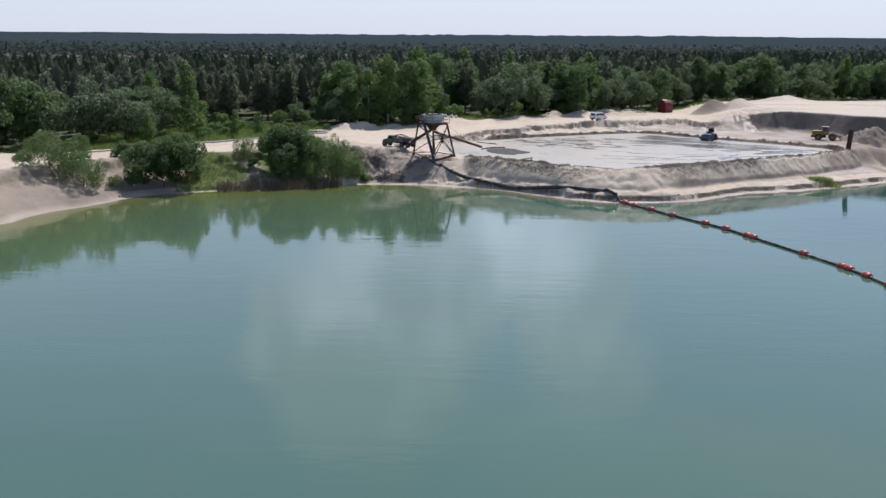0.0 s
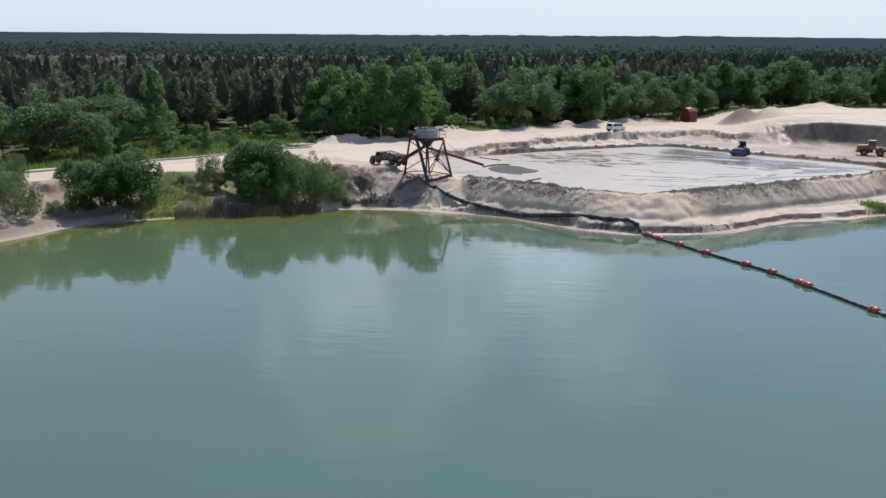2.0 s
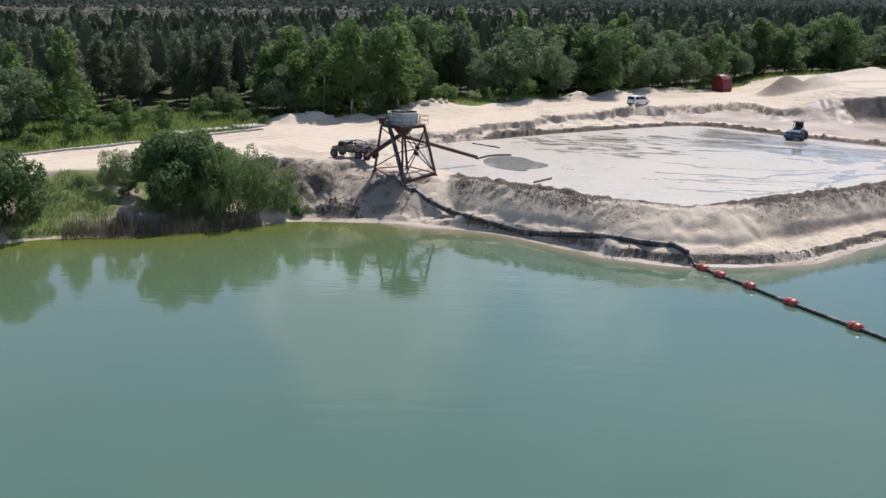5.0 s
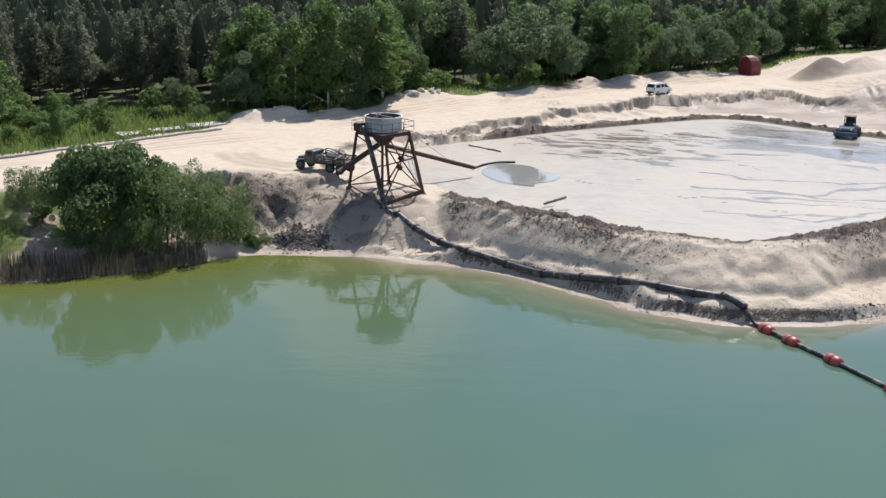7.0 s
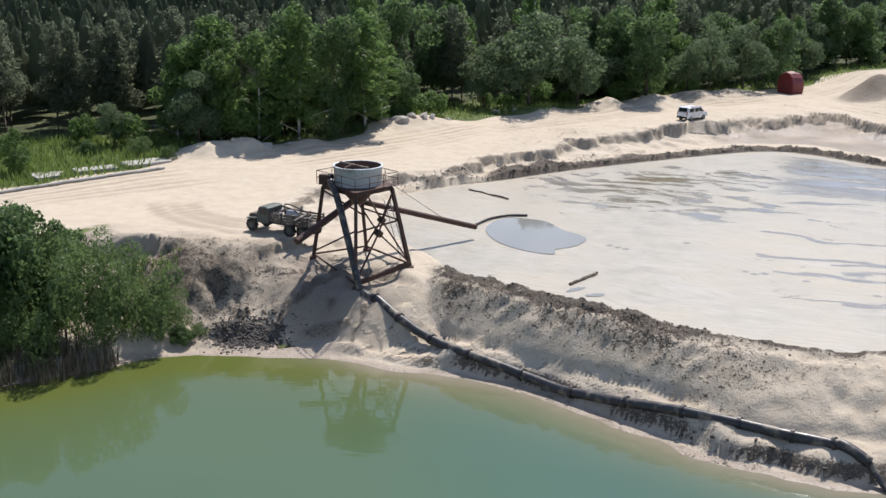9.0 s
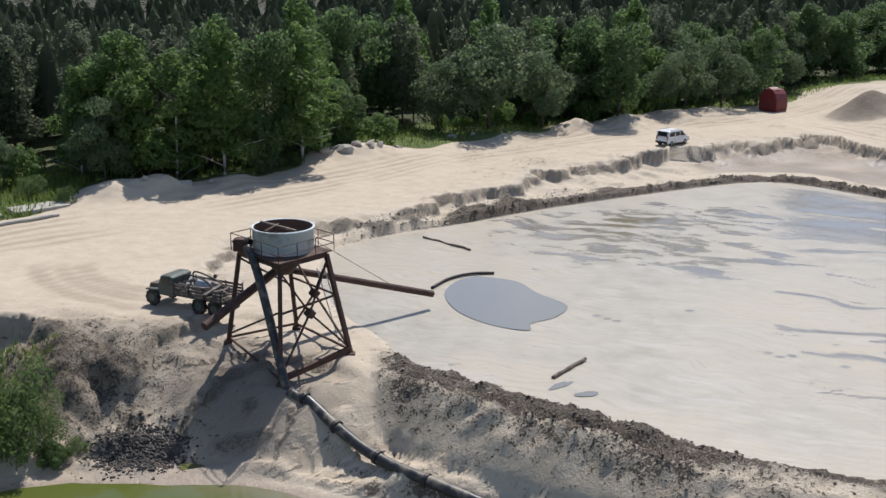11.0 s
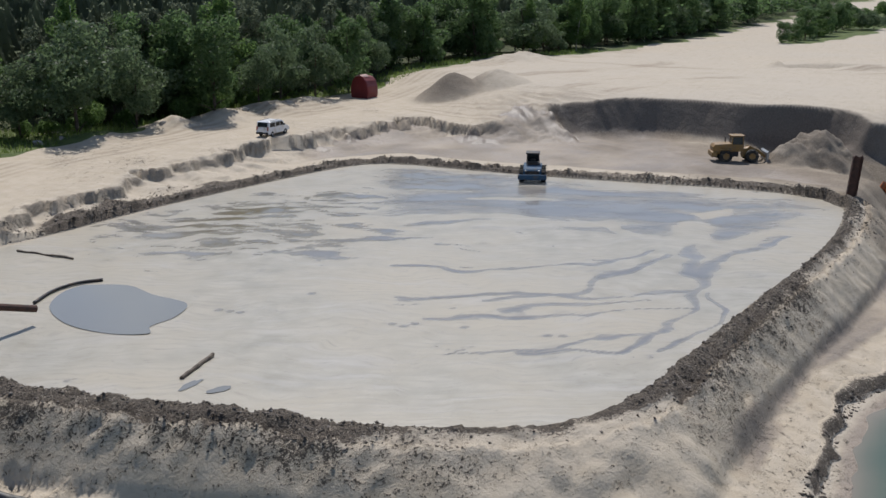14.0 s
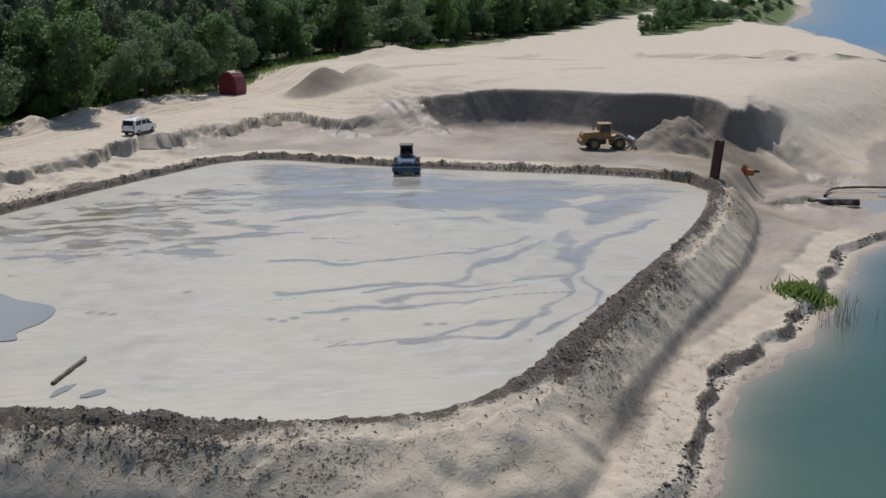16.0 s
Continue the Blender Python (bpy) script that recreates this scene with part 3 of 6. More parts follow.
    # loose heaps
    for hx, hy, r, h in ((69.5, 293.5, 5.6, 3.7), (76, 292, 6.0, 2.8), (0.6, 206.8, 3.2, 5.2), (3.0, 203.6, 2.4, 4.9), (92.8, 240.4, 7.6, 8.3), (88.6, 239.6, 7.0, 6.9), (99.5, 240.0, 8.0, 6.4)):
        q = np.hypot(x - hx, y - hy)
        cone = (h if h > 4 else up + h) - np.sqrt(q * q + 0.5) * (h if h > 4 else h) / r * (0.72 if h > 4 else 1.0) + 0.1 * fbm(x, y, 2.5, 3, 77)
        z = np.where((dp > 0.3) & (q < r * 1.8), np.maximum(z, cone), z)
    for hx, hy, r, h in ((-24.5, 244.5, 3.6, 1.5), (-20.5, 246.5, 3.2, 1.4), (-14, 250, 3.5, 0.9), (-5.5, 262, 4, 1.1), (0, 266, 3.5, 0.9), (16, 277.5, 4.5, 0.9), (26, 283, 3.5, 1.6), (34, 288, 4, 1.5), (41, 293, 5, 1.4), (48, 297.5, 4.5, 1.3), (-2, 264, 3, 1.0), (100, 330, 8, 1.6), (138, 300, 4, 1.3), (165, 290, 5, 1.4), (150, 293, 4, 0.8)):
        q = np.hypot(x - hx, y - hy) / r
        z = z + h * np.exp(-q * q * 1.6) * (1 + 0.25 * fbm(x, y, 2.0, 2, 52))
    q = np.hypot((x + 5.0) / 1.1, y - 203.7) + 0.25 * fbm(x, y, 3, 3, 78)
    z = np.where((dp > 0.3) & (q < 6.5), np.maximum(z, 5.45 - 0.88 * np.sqrt(q * q + 0.3)), z)
    ledge = 2.2 * fbm(x, y, 6, 3, 135)
    z = z + spoil * (0.2 * ridged(x, y, 2.4, 4, 88) + 0.15 * fbm(x, y, 0.9, 2, 89) + 0.4 * (np.floor(ledge) + step(0.8, 1.0, ledge - np.floor(ledge)))) * step(1.0, 2.0, d)
    west = np.exp(-(((x - 1) / 7) ** 2 + ((y - 195.5) / 3.2) ** 2)) * step(1.0, 2.0, d)
    mud_step = 2.4 * fbm(x, y, 3.4, 3, 142)
    z = z + west * (0.24 * ridged(x, y, 2.0, 4, 90) + 0.1 * fbm(x, y, 0.9, 2, 92) + 0.3 * (np.floor(mud_step) + step(0.75, 1.0, mud_step - np.floor(mud_step))))
    q = np.hypot((x + 11.9) / 1.5, y - 199.4)
    z = z + 0.9 * np.exp(-q * q * 0.8)
    talus = np.exp(-(np.hypot(x - 91.5, y - 240) / 5.5) ** 4)
    z = z + talus * 0.5 * ridged(x, y, 2.4, 4, 83)
    pit = np.hypot((x - 148) / 13, (y - 300) / 8) + 0.15 * fbm(x, y, 6, 3, 84)
    z = z - 1.2 * (1 - step(0.75, 1.0, pit)) * (y > 296)
    fan_a, fan_r = np.arctan2(y - 296, x - 74), np.hypot(y - 296, x - 74)
    fans = np.exp(-(((x - 74) / 9) ** 2 + ((y - 270) / 13) ** 2)) * (dp > 3)
    z = z + fans * (0.34 * ridged(fan_a * 14, fan_r * 0.14, 1.6, 3, 85) + 0.12 * ridged(fan_a * 40, fan_r * 0.2, 1.6, 2, 125))
    rough = np.exp(-(((x - 163) / 14) ** 2 + ((y - 285) / 8) ** 2))
    z = z + rough * 0.7 * ridged(x, y, 7.0, 4, 93)
    slope_zone = step(0.02, 0.2, s) * (1 - step(0.97, 1.0, s)) * (1 - soft)
    if fine:
        gully = ridged(x, y, 2.6, 3, 61)
        z = z + slope_zone * (1 - cliff) * (0.2 * gully + 0.16 * fbm(x, y, 4.5, 2, 62)) * (dp > 0.5)
        z = z + 0.04 * fbm(x, y, 1.3, 3, 71) * (dp > 0.5) * (d > 0.5)
        shelf = step(1.4, 2.6, d) * (1 - step(9, 14, d)) * (1 - left) * (du < -3) * step(4.2, 5.2, dp / stretch) * (1 - step(24, 30, x)) * (1 - south)
        terrace = 1.6 * fbm(x, y, 4.5, 3, 81)
        z = z + shelf * 0.44 * (np.floor(terrace) + step(0.8, 1.0, terrace - np.floor(terrace)))
        riser = shelf * step(0.72, 0.82, terrace - np.floor(terrace))
    else:
        riser = np.zeros_like(z)
    # fields
    forest_d = inside(FOREST_R, x, y) + 3 * fbm(x, y, 12, 3, 91)
    wood = step(1.5, 7, forest_d)
    grass = np.maximum(step(-2, 1.0, forest_d), step(-1.5, 0.5, inside(MEADOW_R, x, y) + 1.2 * wob))
    grass = np.maximum(grass, step(-1, 0.6, inside(GLADE_R, x, y) + wob))
    grass = np.maximum(grass, 0.95 * left * step(-50, -44, x) * step(0.5, 1.3, d) * step(-1.0, 0.5, fbm(x, y, 6, 3, 95) + 0.25) * (du < 1.5))
    grass = np.maximum(grass, step(-2, 2, inside(SPIT_R, x, y) + 2 * wob))
    grass = np.clip(grass, 0, 1)
    band = np.where(pillow > 0.5, 1.5, 2.6) + 0.7 * fbm(x, y, 3.5, 3, 127)
    dirt = step(0.0, 0.4, dp) * (1 - step(band - 0.5, band + 0.5, dp)) * (1 - open_w) * (0.66 + 0.14 * fbm(x, y, 9, 2, 99) + 0.1 * north)
    # dark soil layer of the scarp, which also deepens its painted shade
    dirt = np.maximum(dirt, slope_zone * (1 - cliff) * np.interp(s, [0, 0.68, 0.72, 0.82, 0.86, 1], [0.0, 0.05, 0.36, 0.36, 0.1, 0]) * (1 - 0.6 * spoil))
    dirt = np.maximum(dirt, step(0.9, 1.2, d) * (1 - step(1.7, 2.3, d)) * (0.62 + 0.15 * fbm(x, y, 2.5, 2, 87)) * (0.3 * step(6, 10, x) + 0.7 * step(34, 42, x)) * (1 - east) * step(-0.8, -0.2, fbm(x, y, 5, 2, 94)) * (du < -2))
    dirt = np.maximum(dirt, 0.58 * riser)
    dirt = np.maximum(dirt, south * np.interp(dw, [0.95, 1.1, 1.5, 2.0], [0, 0.72, 0.68, 0]) * step(-0.5, 0.1, fbm(x, y, 4, 2, 147)))
    dirt = np.maximum(dirt, 0.6 * west * step(0.66, 0.78, mud_step - np.floor(mud_step)))
    dirt = np.maximum(dirt, 0.6 * np.exp(-(((x - 94) / 7) ** 2 + ((y - 222.5) / 5) ** 2)) * step(0.2, 0.9, ridged(x * 0.87 - y * 0.5, (x * 0.5 + y * 0.87) * 2.2, 5.0, 3, 141)))
    dirt = np.maximum(dirt, east * np.interp(de, [1.3, 1.5, 1.9, 2.4], [0, 0.75, 0.7, 0]) * step(-0.6, 0.0, fbm(x, y, 4, 2, 94)))
    dirt = np.maximum(dirt, 0.6 * east * step(1.28, 1.42, crack) * step(2.2, 3, de) * (1 - step(5, 6, de)) * step(-0.2, 0.3, fbm(x, y, 6, 2, 96)))
    dirt = np.maximum(dirt, 0.62 * np.exp(-(((x + 11.8) / 2.6) ** 2 + ((y - 199.2) / 1.8) ** 2)))
    for hx, hy, r in ((156, 290, 2.4), (161, 286, 1.6), (170, 281, 4.0), (178, 279, 2.5), (150, 302, 1.5)):
        dirt = np.maximum(dirt, 0.85 * np.exp(-(((x - hx) / r) ** 2 + ((y - hy) / (0.7 * r)) ** 2)))
    wet = np.maximum(1 - step(0.2, 1.1, d), step(84, 92, x) * (1 - step(0.9, 1.3, z)))
    channel = east * step(4.1, 4.7, de) * step(4.5, 4.9, dp)
    wet = np.maximum(wet, channel * np.clip(0.85 + 0.4 * fbm(x, y, 4, 3, 129), 0.4, 1))
    wet = np.maximum(wet, np.exp(-(((x + 9.5) / 5.5) ** 2 + ((y - 197.2) / 1.5) ** 2)))
    # cliff face: damp cut sand with its shade painted into the colour
    damp_shade = 0.92 * cliff * step(0.24, 0.36, s) * (1 - step(0.86, 0.92, s))
    # the scarp's self-shade, painted as a dark brown band on its face
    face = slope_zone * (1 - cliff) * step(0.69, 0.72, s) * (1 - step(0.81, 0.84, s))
    damp_shade = np.maximum(damp_shade, 0.15 * face)
    # wet strip of the left bank, darkened for the bushes' shadow
    damp_shade = np.maximum(damp_shade, 0.5 * left * step(0.2, 0.7, d) * (1 - step(2.5, 5, d)) * np.clip(0.8 + 0.5 * fbm(x, y, 5, 2, 136), 0, 1))
    damp_shade = np.maximum(damp_shade, np.maximum(channel * np.clip(0.3 + 0.3 * fbm(x, y, 5, 3, 133), 0, 0.55), 0.45 * talus))
    damp_shade = np.maximum(damp_shade, 0.4 * np.exp(-(np.hypot(x - 68.5, y - 293) / 4.8) ** 4))
    # damp spoil under the tower, with the tank's shadow painted in deeper
    damp_shade = np.maximum(damp_shade, 0.75 * np.exp(-(np.hypot(x + 5.7, y - 203) / 5) ** 4))
    fan_mark = fans * step(0.1, 0.9, ridged(fan_a * 14, fan_r * 0.14, 1.6, 3, 85))
    # heap and talus brown, plus painted shade on scarp face and left bank
    heap_shade = 0.35 * fan_mark + np.exp(-(np.hypot(x - 69.5, y - 293.5) / 5.2) ** 4) + 0.9 * talus + 0.8 * left * (1 - step(0.0, 2.5, du)) * step(0.8, 2.0, d) + (0.75 + 0.5 * fbm(x, y, 4, 3, 86)) * step(70, 76, x) * (1 - step(98, 104, x)) * (z < 5.6) * (d > 6) * (dp > 2) + (0.5 + 0.45 * fbm(x, y, 3.5, 3, 134)) * np.exp(-(((x + 17) / 8) ** 2 + ((y - 204.5) / 6) ** 2)) + 0.45 * face
    # wheel ruts along the road, and crusted, crumbling soil
    lane = inside(ROAD_R, x, y) + 0.9 * fbm(x, y, 16, 2, 101)
    rut = np.zeros_like(z)
    for off, amp in ((1.2, 0.7), (2.7, 0.9), (4.0, 0.6), (5.6, 1.0), (7.1, 0.8), (8.6, 0.5)):
        rut = rut + amp * np.exp(-((lane - off) / 0.38) ** 2)
    ring, way = np.hypot(x + 12, y - 224), np.arctan2(y - 224, x + 12)
    rut = rut * step(-0.5, 0.5, fbm(x, y, 9, 2, 103) + 0.3) * (1 - wood)
    for off in (8.6, 9.3, 10.2, 10.9, 12.0, 12.7):
        rut = rut + 0.9 * np.exp(-((ring - off - 0.4 * wob) / 0.32) ** 2) * step(-3.05, -2.8, way) * (1 - step(-2.0, -1.6, way))
    field = step(76, 84, x) * (1 - step(150, 175, x)) * step(268, 274, y) * (1 - step(330, 345, y)) * (1 - wood)
    for cx, cy, off in ((118, 240, 48), (118, 240, 50), (118, 240, 57), (118, 240, 59), (96, 330, 30), (96, 330, 32), (150, 330, 44), (150, 330, 46)):
        rut = rut + 0.9 * field * np.exp(-(((np.hypot(x - cx, (y - cy) * 1.15) - off + 1.2 * wob) / 0.8) ** 2)) * step(-0.6, 0.2, fbm(x, y, 14, 2, 131))
    for off in (0, 1.9, 5.0, 6.9):
        rut = rut + 0.7 * np.exp(-((x - 68.5 - off + 0.34 * (y - 262) + 0.5 * wob) / 0.35) ** 2) * step(250, 256, y) * (1 - step(284, 292, y))
    litter = np.clip(0.1 * step(-0.1, 0.5, fbm(x, y, 3.0, 3, 105)) * slope_zone * (1 - cliff) * (1 - step(70, 84, x)), 0, 1)
    flank = np.interp(dp / stretch, [0.5, 1.6, 2.8, 4.6, 6.4], [0.64, 0.7, 0.56, 0.44, 0.22]) * (0.85 + 0.35 * fbm(x, y, 5, 3, 107))
    litter = np.maximum(litter, flank * (1 - open_w) * (1 - north) * (1 - 0.72 * pillow * step(0.9, 1.8, dp)) * (1 - 0.3 * step(38, 44, x) * step(2.4, 3.2, dp)))
    litter = np.maximum(litter, 0.45 * np.exp(-(((x + 17) / 9) ** 2 + ((y - 204) / 5) ** 2)))
    litter = np.maximum(litter, 0.04 * (1 - east) * step(2.0, 3.0, d) * (1 - step(9, 11, d)) * (du < -2.5) * step(-10, -4, x) * (1 - north))
    ochre = step(-14, -8, x) * (1 - step(2.5, 6, z)) * step(1.5, 3, d) * 0.9
    ochre = np.maximum(ochre, west)
    ochre = np.maximum(ochre, 0.8 * east * step(1.8, 2.4, de) * (1 - step(4.6, 5.6, de)))
    ochre = np.maximum(ochre, 0.65 * step(-2, 2, du) * (1 - step(66, 80, x)) * (1 - wood))
    return z, dict(wet=np.clip(wet, 0, 1), grass=grass * (1 - step(0.3, 0.6, dirt)), dirt=dirt, wood=wood, ochre=ochre, heap_shade=np.clip(heap_shade, 0, 1), heath=step(50, 70, forest_d), rut=np.clip(rut, 0, 1), litter=litter, damp_shade=damp_shade)


FOREST = [(-4500, -200), (-400, 100), (-150, 150), (-104, 180), (-84, 196), (-70, 214), (-66, 232), (-52, 250), (-40, 248), (-30, 250), (-24, 249), (-14, 255), (-7, 263), (-1, 272), (10, 284), (20, 284), (30, 290), (40, 297), (52, 305), (63, 311), (74, 321), (90, 333), (110, 341), (134, 353), (160, 366), (186, 387), (212, 408), (246, 434), (300, 474), (410, 570), (600, 720), (4500, 1000), (4500, 4900), (-4500, 4900)]
MEADOW = [(-84, 196), (-74, 196), (-62, 208), (-52, 217), (-36, 232), (-29.5, 238), (-28, 244), (-30, 252), (-60, 250), (-75, 225)]
ROAD = [(-70, 180), (-60, 192), (-47, 209), (-33, 221), (-18, 232), (-5, 245), (10, 259), (26, 272), (42, 283), (58, 293), (70, 303), (85, 318), (110, 330), (150, 352), (150, 400), (-90, 400), (-90, 190)]
ROAD_R = rounded(ROAD, 2)
FOREST_R, MEADOW_R = rounded(FOREST, 1), rounded(MEADOW, 1)
SPIT_R = rounded([(180, 349), (200, 355), (235, 376), (262, 398), (340, 454), (430, 528), (422, 538), (330, 474), (282, 437), (238, 404), (196, 371)], 1)
GLADE_R = rounded([(-5, 264), (4, 268.5), (13, 276), (22, 281.5), (20, 284), (6, 284), (-4, 276)], 1)


def ground_z(x, y):
    return float(terrain(np.array([float(x)]), np.array([float(y)]))[0][0])


def grid_axis(stops, far_lo, far_hi, grow=1.13):
    """Grid lines: stops are (start, spacing) pairs and a last end; the spacing grows outside them."""
    core = [v for (lo, s), (hi, _) in zip(stops, stops[1:]) for v in np.arange(lo, hi - s * 0.4, s)]
    low, high = [], [core[-1]]
    p, s1, s2 = core[0], stops[0][1], stops[-2][1]
    while p > far_lo:
        s1 *= grow
        p -= s1
        low.append(max(p, far_lo))
    while high[-1] < far_hi:
        s2 *= grow
        high.append(min(high[-1] + s2, far_hi))
    return np.array(low[::-1] + core + high[1:])


def sheet(name, xs, ys, z, mat, fields=None, keep=None):
    me = bpy.data.meshes.new(name)
    nx, ny = len(xs), len(ys)
    gx, gy = np.meshgrid(xs, ys)
    co = np.stack([gx, gy, z], -1).reshape(-1, 3)
    i = (np.arange(ny - 1)[:, None] * nx + np.arange(nx - 1)[None]).ravel()
    quads = np.stack([i, i + 1, i + nx + 1, i + nx], -1)
    if keep is not None:
        quads = quads[np.ravel(keep)[quads].any(1)]
    fill(me, co, quads)
    for key, v in (fields or {}).items():
        me.attributes.new(key, "FLOAT", "POINT").data.foreach_set("value", np.ravel(v).astype(np.float32))
    me.polygons.foreach_set("use_smooth", np.ones(len(quads), bool))
    me.materials.append(mat)
    return new(name, me)


def fill(me, co, polys):
    """Vertices and faces of one size, from arrays."""
    co, polys = np.asarray(co, np.float32), np.asarray(polys, np.int32)
    k = polys.shape[1]
    me.vertices.add(len(co))
    me.vertices.foreach_set("co", co.ravel())
    me.loops.add(polys.size)
    me.loops.foreach_set("vertex_index", polys.ravel())
    me.polygons.add(len(polys))
    me.polygons.foreach_set("loop_start", np.arange(0, polys.size, k, dtype=np.int32))
    me.update(calc_edges=True)
    me.validate()
    return me


GX = grid_axis([(-74, 0.6), (-16, 0.27), (108, 0.9), (196, 0)], -4500, 4500)
GY = grid_axis([(168, 0.5), (176, 0.25), (214, 0.36), (238, 0.27), (268, 0.5), (300, 1.0), (336, 0)], -300, 4900)
MX, MY = np.meshgrid(GX, GY)
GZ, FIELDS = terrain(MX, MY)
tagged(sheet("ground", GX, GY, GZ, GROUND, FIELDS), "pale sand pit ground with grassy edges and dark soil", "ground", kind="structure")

# the lake, paler over the shoals; mirrored trees painted olive off the west bank
WX, WY = grid_axis([(-80, 1.0), (120, 0)], -4500, 4500, 1.2), grid_axis([(140, 1.0), (240, 0)], -4000, 1200, 1.2)
QX, QY = np.meshgrid(WX, WY)
shoal_d = -inside(LAND_R, QX, QY) - 0.5 * fbm(QX, QY, 7.0, 3, 3)
shoal_reflection = np.exp(-np.clip(shoal_d, 0, None) / 2.2) + 0.8 * np.exp(-np.clip(shoal_d, 0, None) / 24) * (1 - step(-8, 14, QX))
tagged(sheet("water", WX, WY, np.zeros_like(QX), WATER, dict(shoal_reflection=np.clip(shoal_reflection, 0, 1) * (1 - step(12, 36, QX)), sandy=np.exp(-np.clip(shoal_d, 0, None) / 1.6) * step(-12, 0, QX), far_lake=step(120, 240, QX), depth=step(34, 60, QX) * (1 - step(110, 180, QX)) * step(120, 165, QY))), "still green-blue lake water of a flooded sand pit", "lake", kind="structure")

# the settling basin: silt, and the film of water that gathers in the north-east and drains in channels
PX, PY = np.arange(-6, 84, 0.25), np.arange(185, 262, 0.25)
BX, BY = np.meshgrid(PX, PY)
POOLED = rounded([(47, 259), (39, 253), (37, 238), (35, 226), (42, 222.5), (48, 222.5), (52.5, 219), (54, 213), (56, 210), (60, 211), (64, 209.8), (69, 212), (76, 217.5), (80, 221), (66, 238), (53, 252)], 1)
PATCHY = rounded([(10, 240), (12, 230), (18, 224.5), (26, 222), (35, 222), (39, 236), (42, 257), (33, 251.5), (22, 245.5)], 1)
CHANNELS = (
    ([(58, 215.5), (54.8, 210.8), (50.4, 205.8), (46.4, 200), (43.3, 197), (37.5, 195), (33, 197)], 0.85),
    ([(66, 212.6), (56.5, 209.4), (50.8, 206)], 0.9),
    ([(49.5, 202.4), (48.9, 199.8), (46.8, 196.9), (40.1, 194.2)], 0.5),
    ([(47, 200.9), (42.3, 201), (34.5, 202.7), (29, 205)], 0.5),
    ([(53, 211), (46.7, 208.9), (40.3, 206.9), (34.9, 206.8)], 0.55),
    ([(53, 213), (46.7, 211.8), (37.5, 214), (31, 218)], 0.45),
    ([(48.6, 203.5), (41.8, 205.5), (36.8, 207.9), (30, 210)], 0.6),
    ([(42, 197), (37.6, 197.2), (34.9, 196.7), (29.2, 200)], 0.4),
    ([(45, 203), (40, 204.2), (35, 204)], 0.8),
)
ISLETS = ((59, 217.5, 5.2, 1.9, 38), (66, 223.3, 3.0, 1.1, 38), (63.5, 214.6, 3.4, 1.0, 12), (71.7, 216.2, 2.0, 1.1, 20), (65.5, 211, 3.0, 0.9, 30), (54, 221, 4.6, 0.5, -74), (47, 226, 7, 1.0, -25), (42, 231, 8, 1.3, -25), (50, 236, 6, 0.7, -30))


def line_distance(pts, x, y):
    best = np.full(np.shape(x), 1e9)
    for (ax, ay), (bx, by) in zip(pts, pts[1:]):
        dx, dy = bx - ax, by - ay
        t = np.clip(((x - ax) * dx + (y - ay) * dy) / (dx * dx + dy * dy), 0, 1)
        best = np.minimum(best, np.hypot(x - ax - t * dx, y - ay - t * dy))
    return best


FX, FY = BX + 1.1 * fbm(BX, BY, 6, 3, 111), BY + 1.1 * fbm(BX, BY, 6, 3, 113)
fu, fv = FX * math.cos(radians(-26)) + FY * math.sin(radians(-26)), -FX * math.sin(radians(-26)) + FY * math.cos(radians(-26))
flow = fbm(fu * 0.22, fv, 2.6, 4, 115, 0.6)
film = -0.6 + 1.5 * step(-3, 7, inside(POOLED, FX, FY)) + 0.5 * flow
film = np.maximum(film, -0.95 + 1.27 * step(-3, 3, inside(PATCHY, FX, FY)) + 1.0 * fbm(fu * 0.32, fv, 1.15, 4, 117, 0.65))
for pts, w in CHANNELS:
    reach = w * (0.6 + 0.5 * fbm(BX, BY, 4, 3, 119))
    film = np.maximum(film, 1.15 * np.exp(-((line_distance(pts, FX + 0.0, FY - 0.4) / np.clip(reach, 0.2, 9)) ** 2)) - 0.2 + 0.3 * flow)
for ix, iy, rx, ry, turn in ISLETS:
    ca, sa = math.cos(radians(turn)), math.sin(radians(turn))
    u, v = (FX - ix) * ca + (FY - iy) * sa, -(FX - ix) * sa + (FY - iy) * ca
    film = film - 1.5 * np.exp(-(((u / rx) ** 2 + (v / ry) ** 2) ** 1.5))
for px, py in ((17.2, 213), (17.8, 212.4), (18.4, 211.9), (27, 205.5), (27.5, 204.8), (28.3, 205), (30, 198.3), (31, 203), (24, 214), (36, 199), (35.2, 199.4)):
    film = np.maximum(film, 0.95 * np.exp(-((np.hypot((BX - px) * 0.8, BY - py) / 0.3) ** 2)))
olive = 0.75 * step(0, 6, inside(PATCHY, BX, BY)) * step(8, 26, BX) * (1 - step(30, 44, BX)) + 0.3 * step(30, 45, BX) * (BY > 246)
tagged(sheet("settling_basin", PX, PY, np.full_like(BX, POND_Z) + 0.02 * fbm(BX, BY, 4, 3, 3), SILT, dict(film=film, olive=np.clip(olive, 0, 1)), inside(POND_R, BX, BY) > -0.3), "flat grey silt basin partly under a film of water", "settling basin", kind="structure")

# ---- parts and things ----
def finish(me, mat, smooth=False):
    me.materials.append(mat)
    if smooth:
        me.polygons.foreach_set("use_smooth", np.ones(len(me.polygons), bool))
    me.update()
    return me


def thing(name, x, y, z, turn=0.0, label="", category="", group=""):
    ob = new(name)
    ob.matrix_world = pose(x, y, z, 0, 0, turn)
    return tagged(ob, label, category, group)


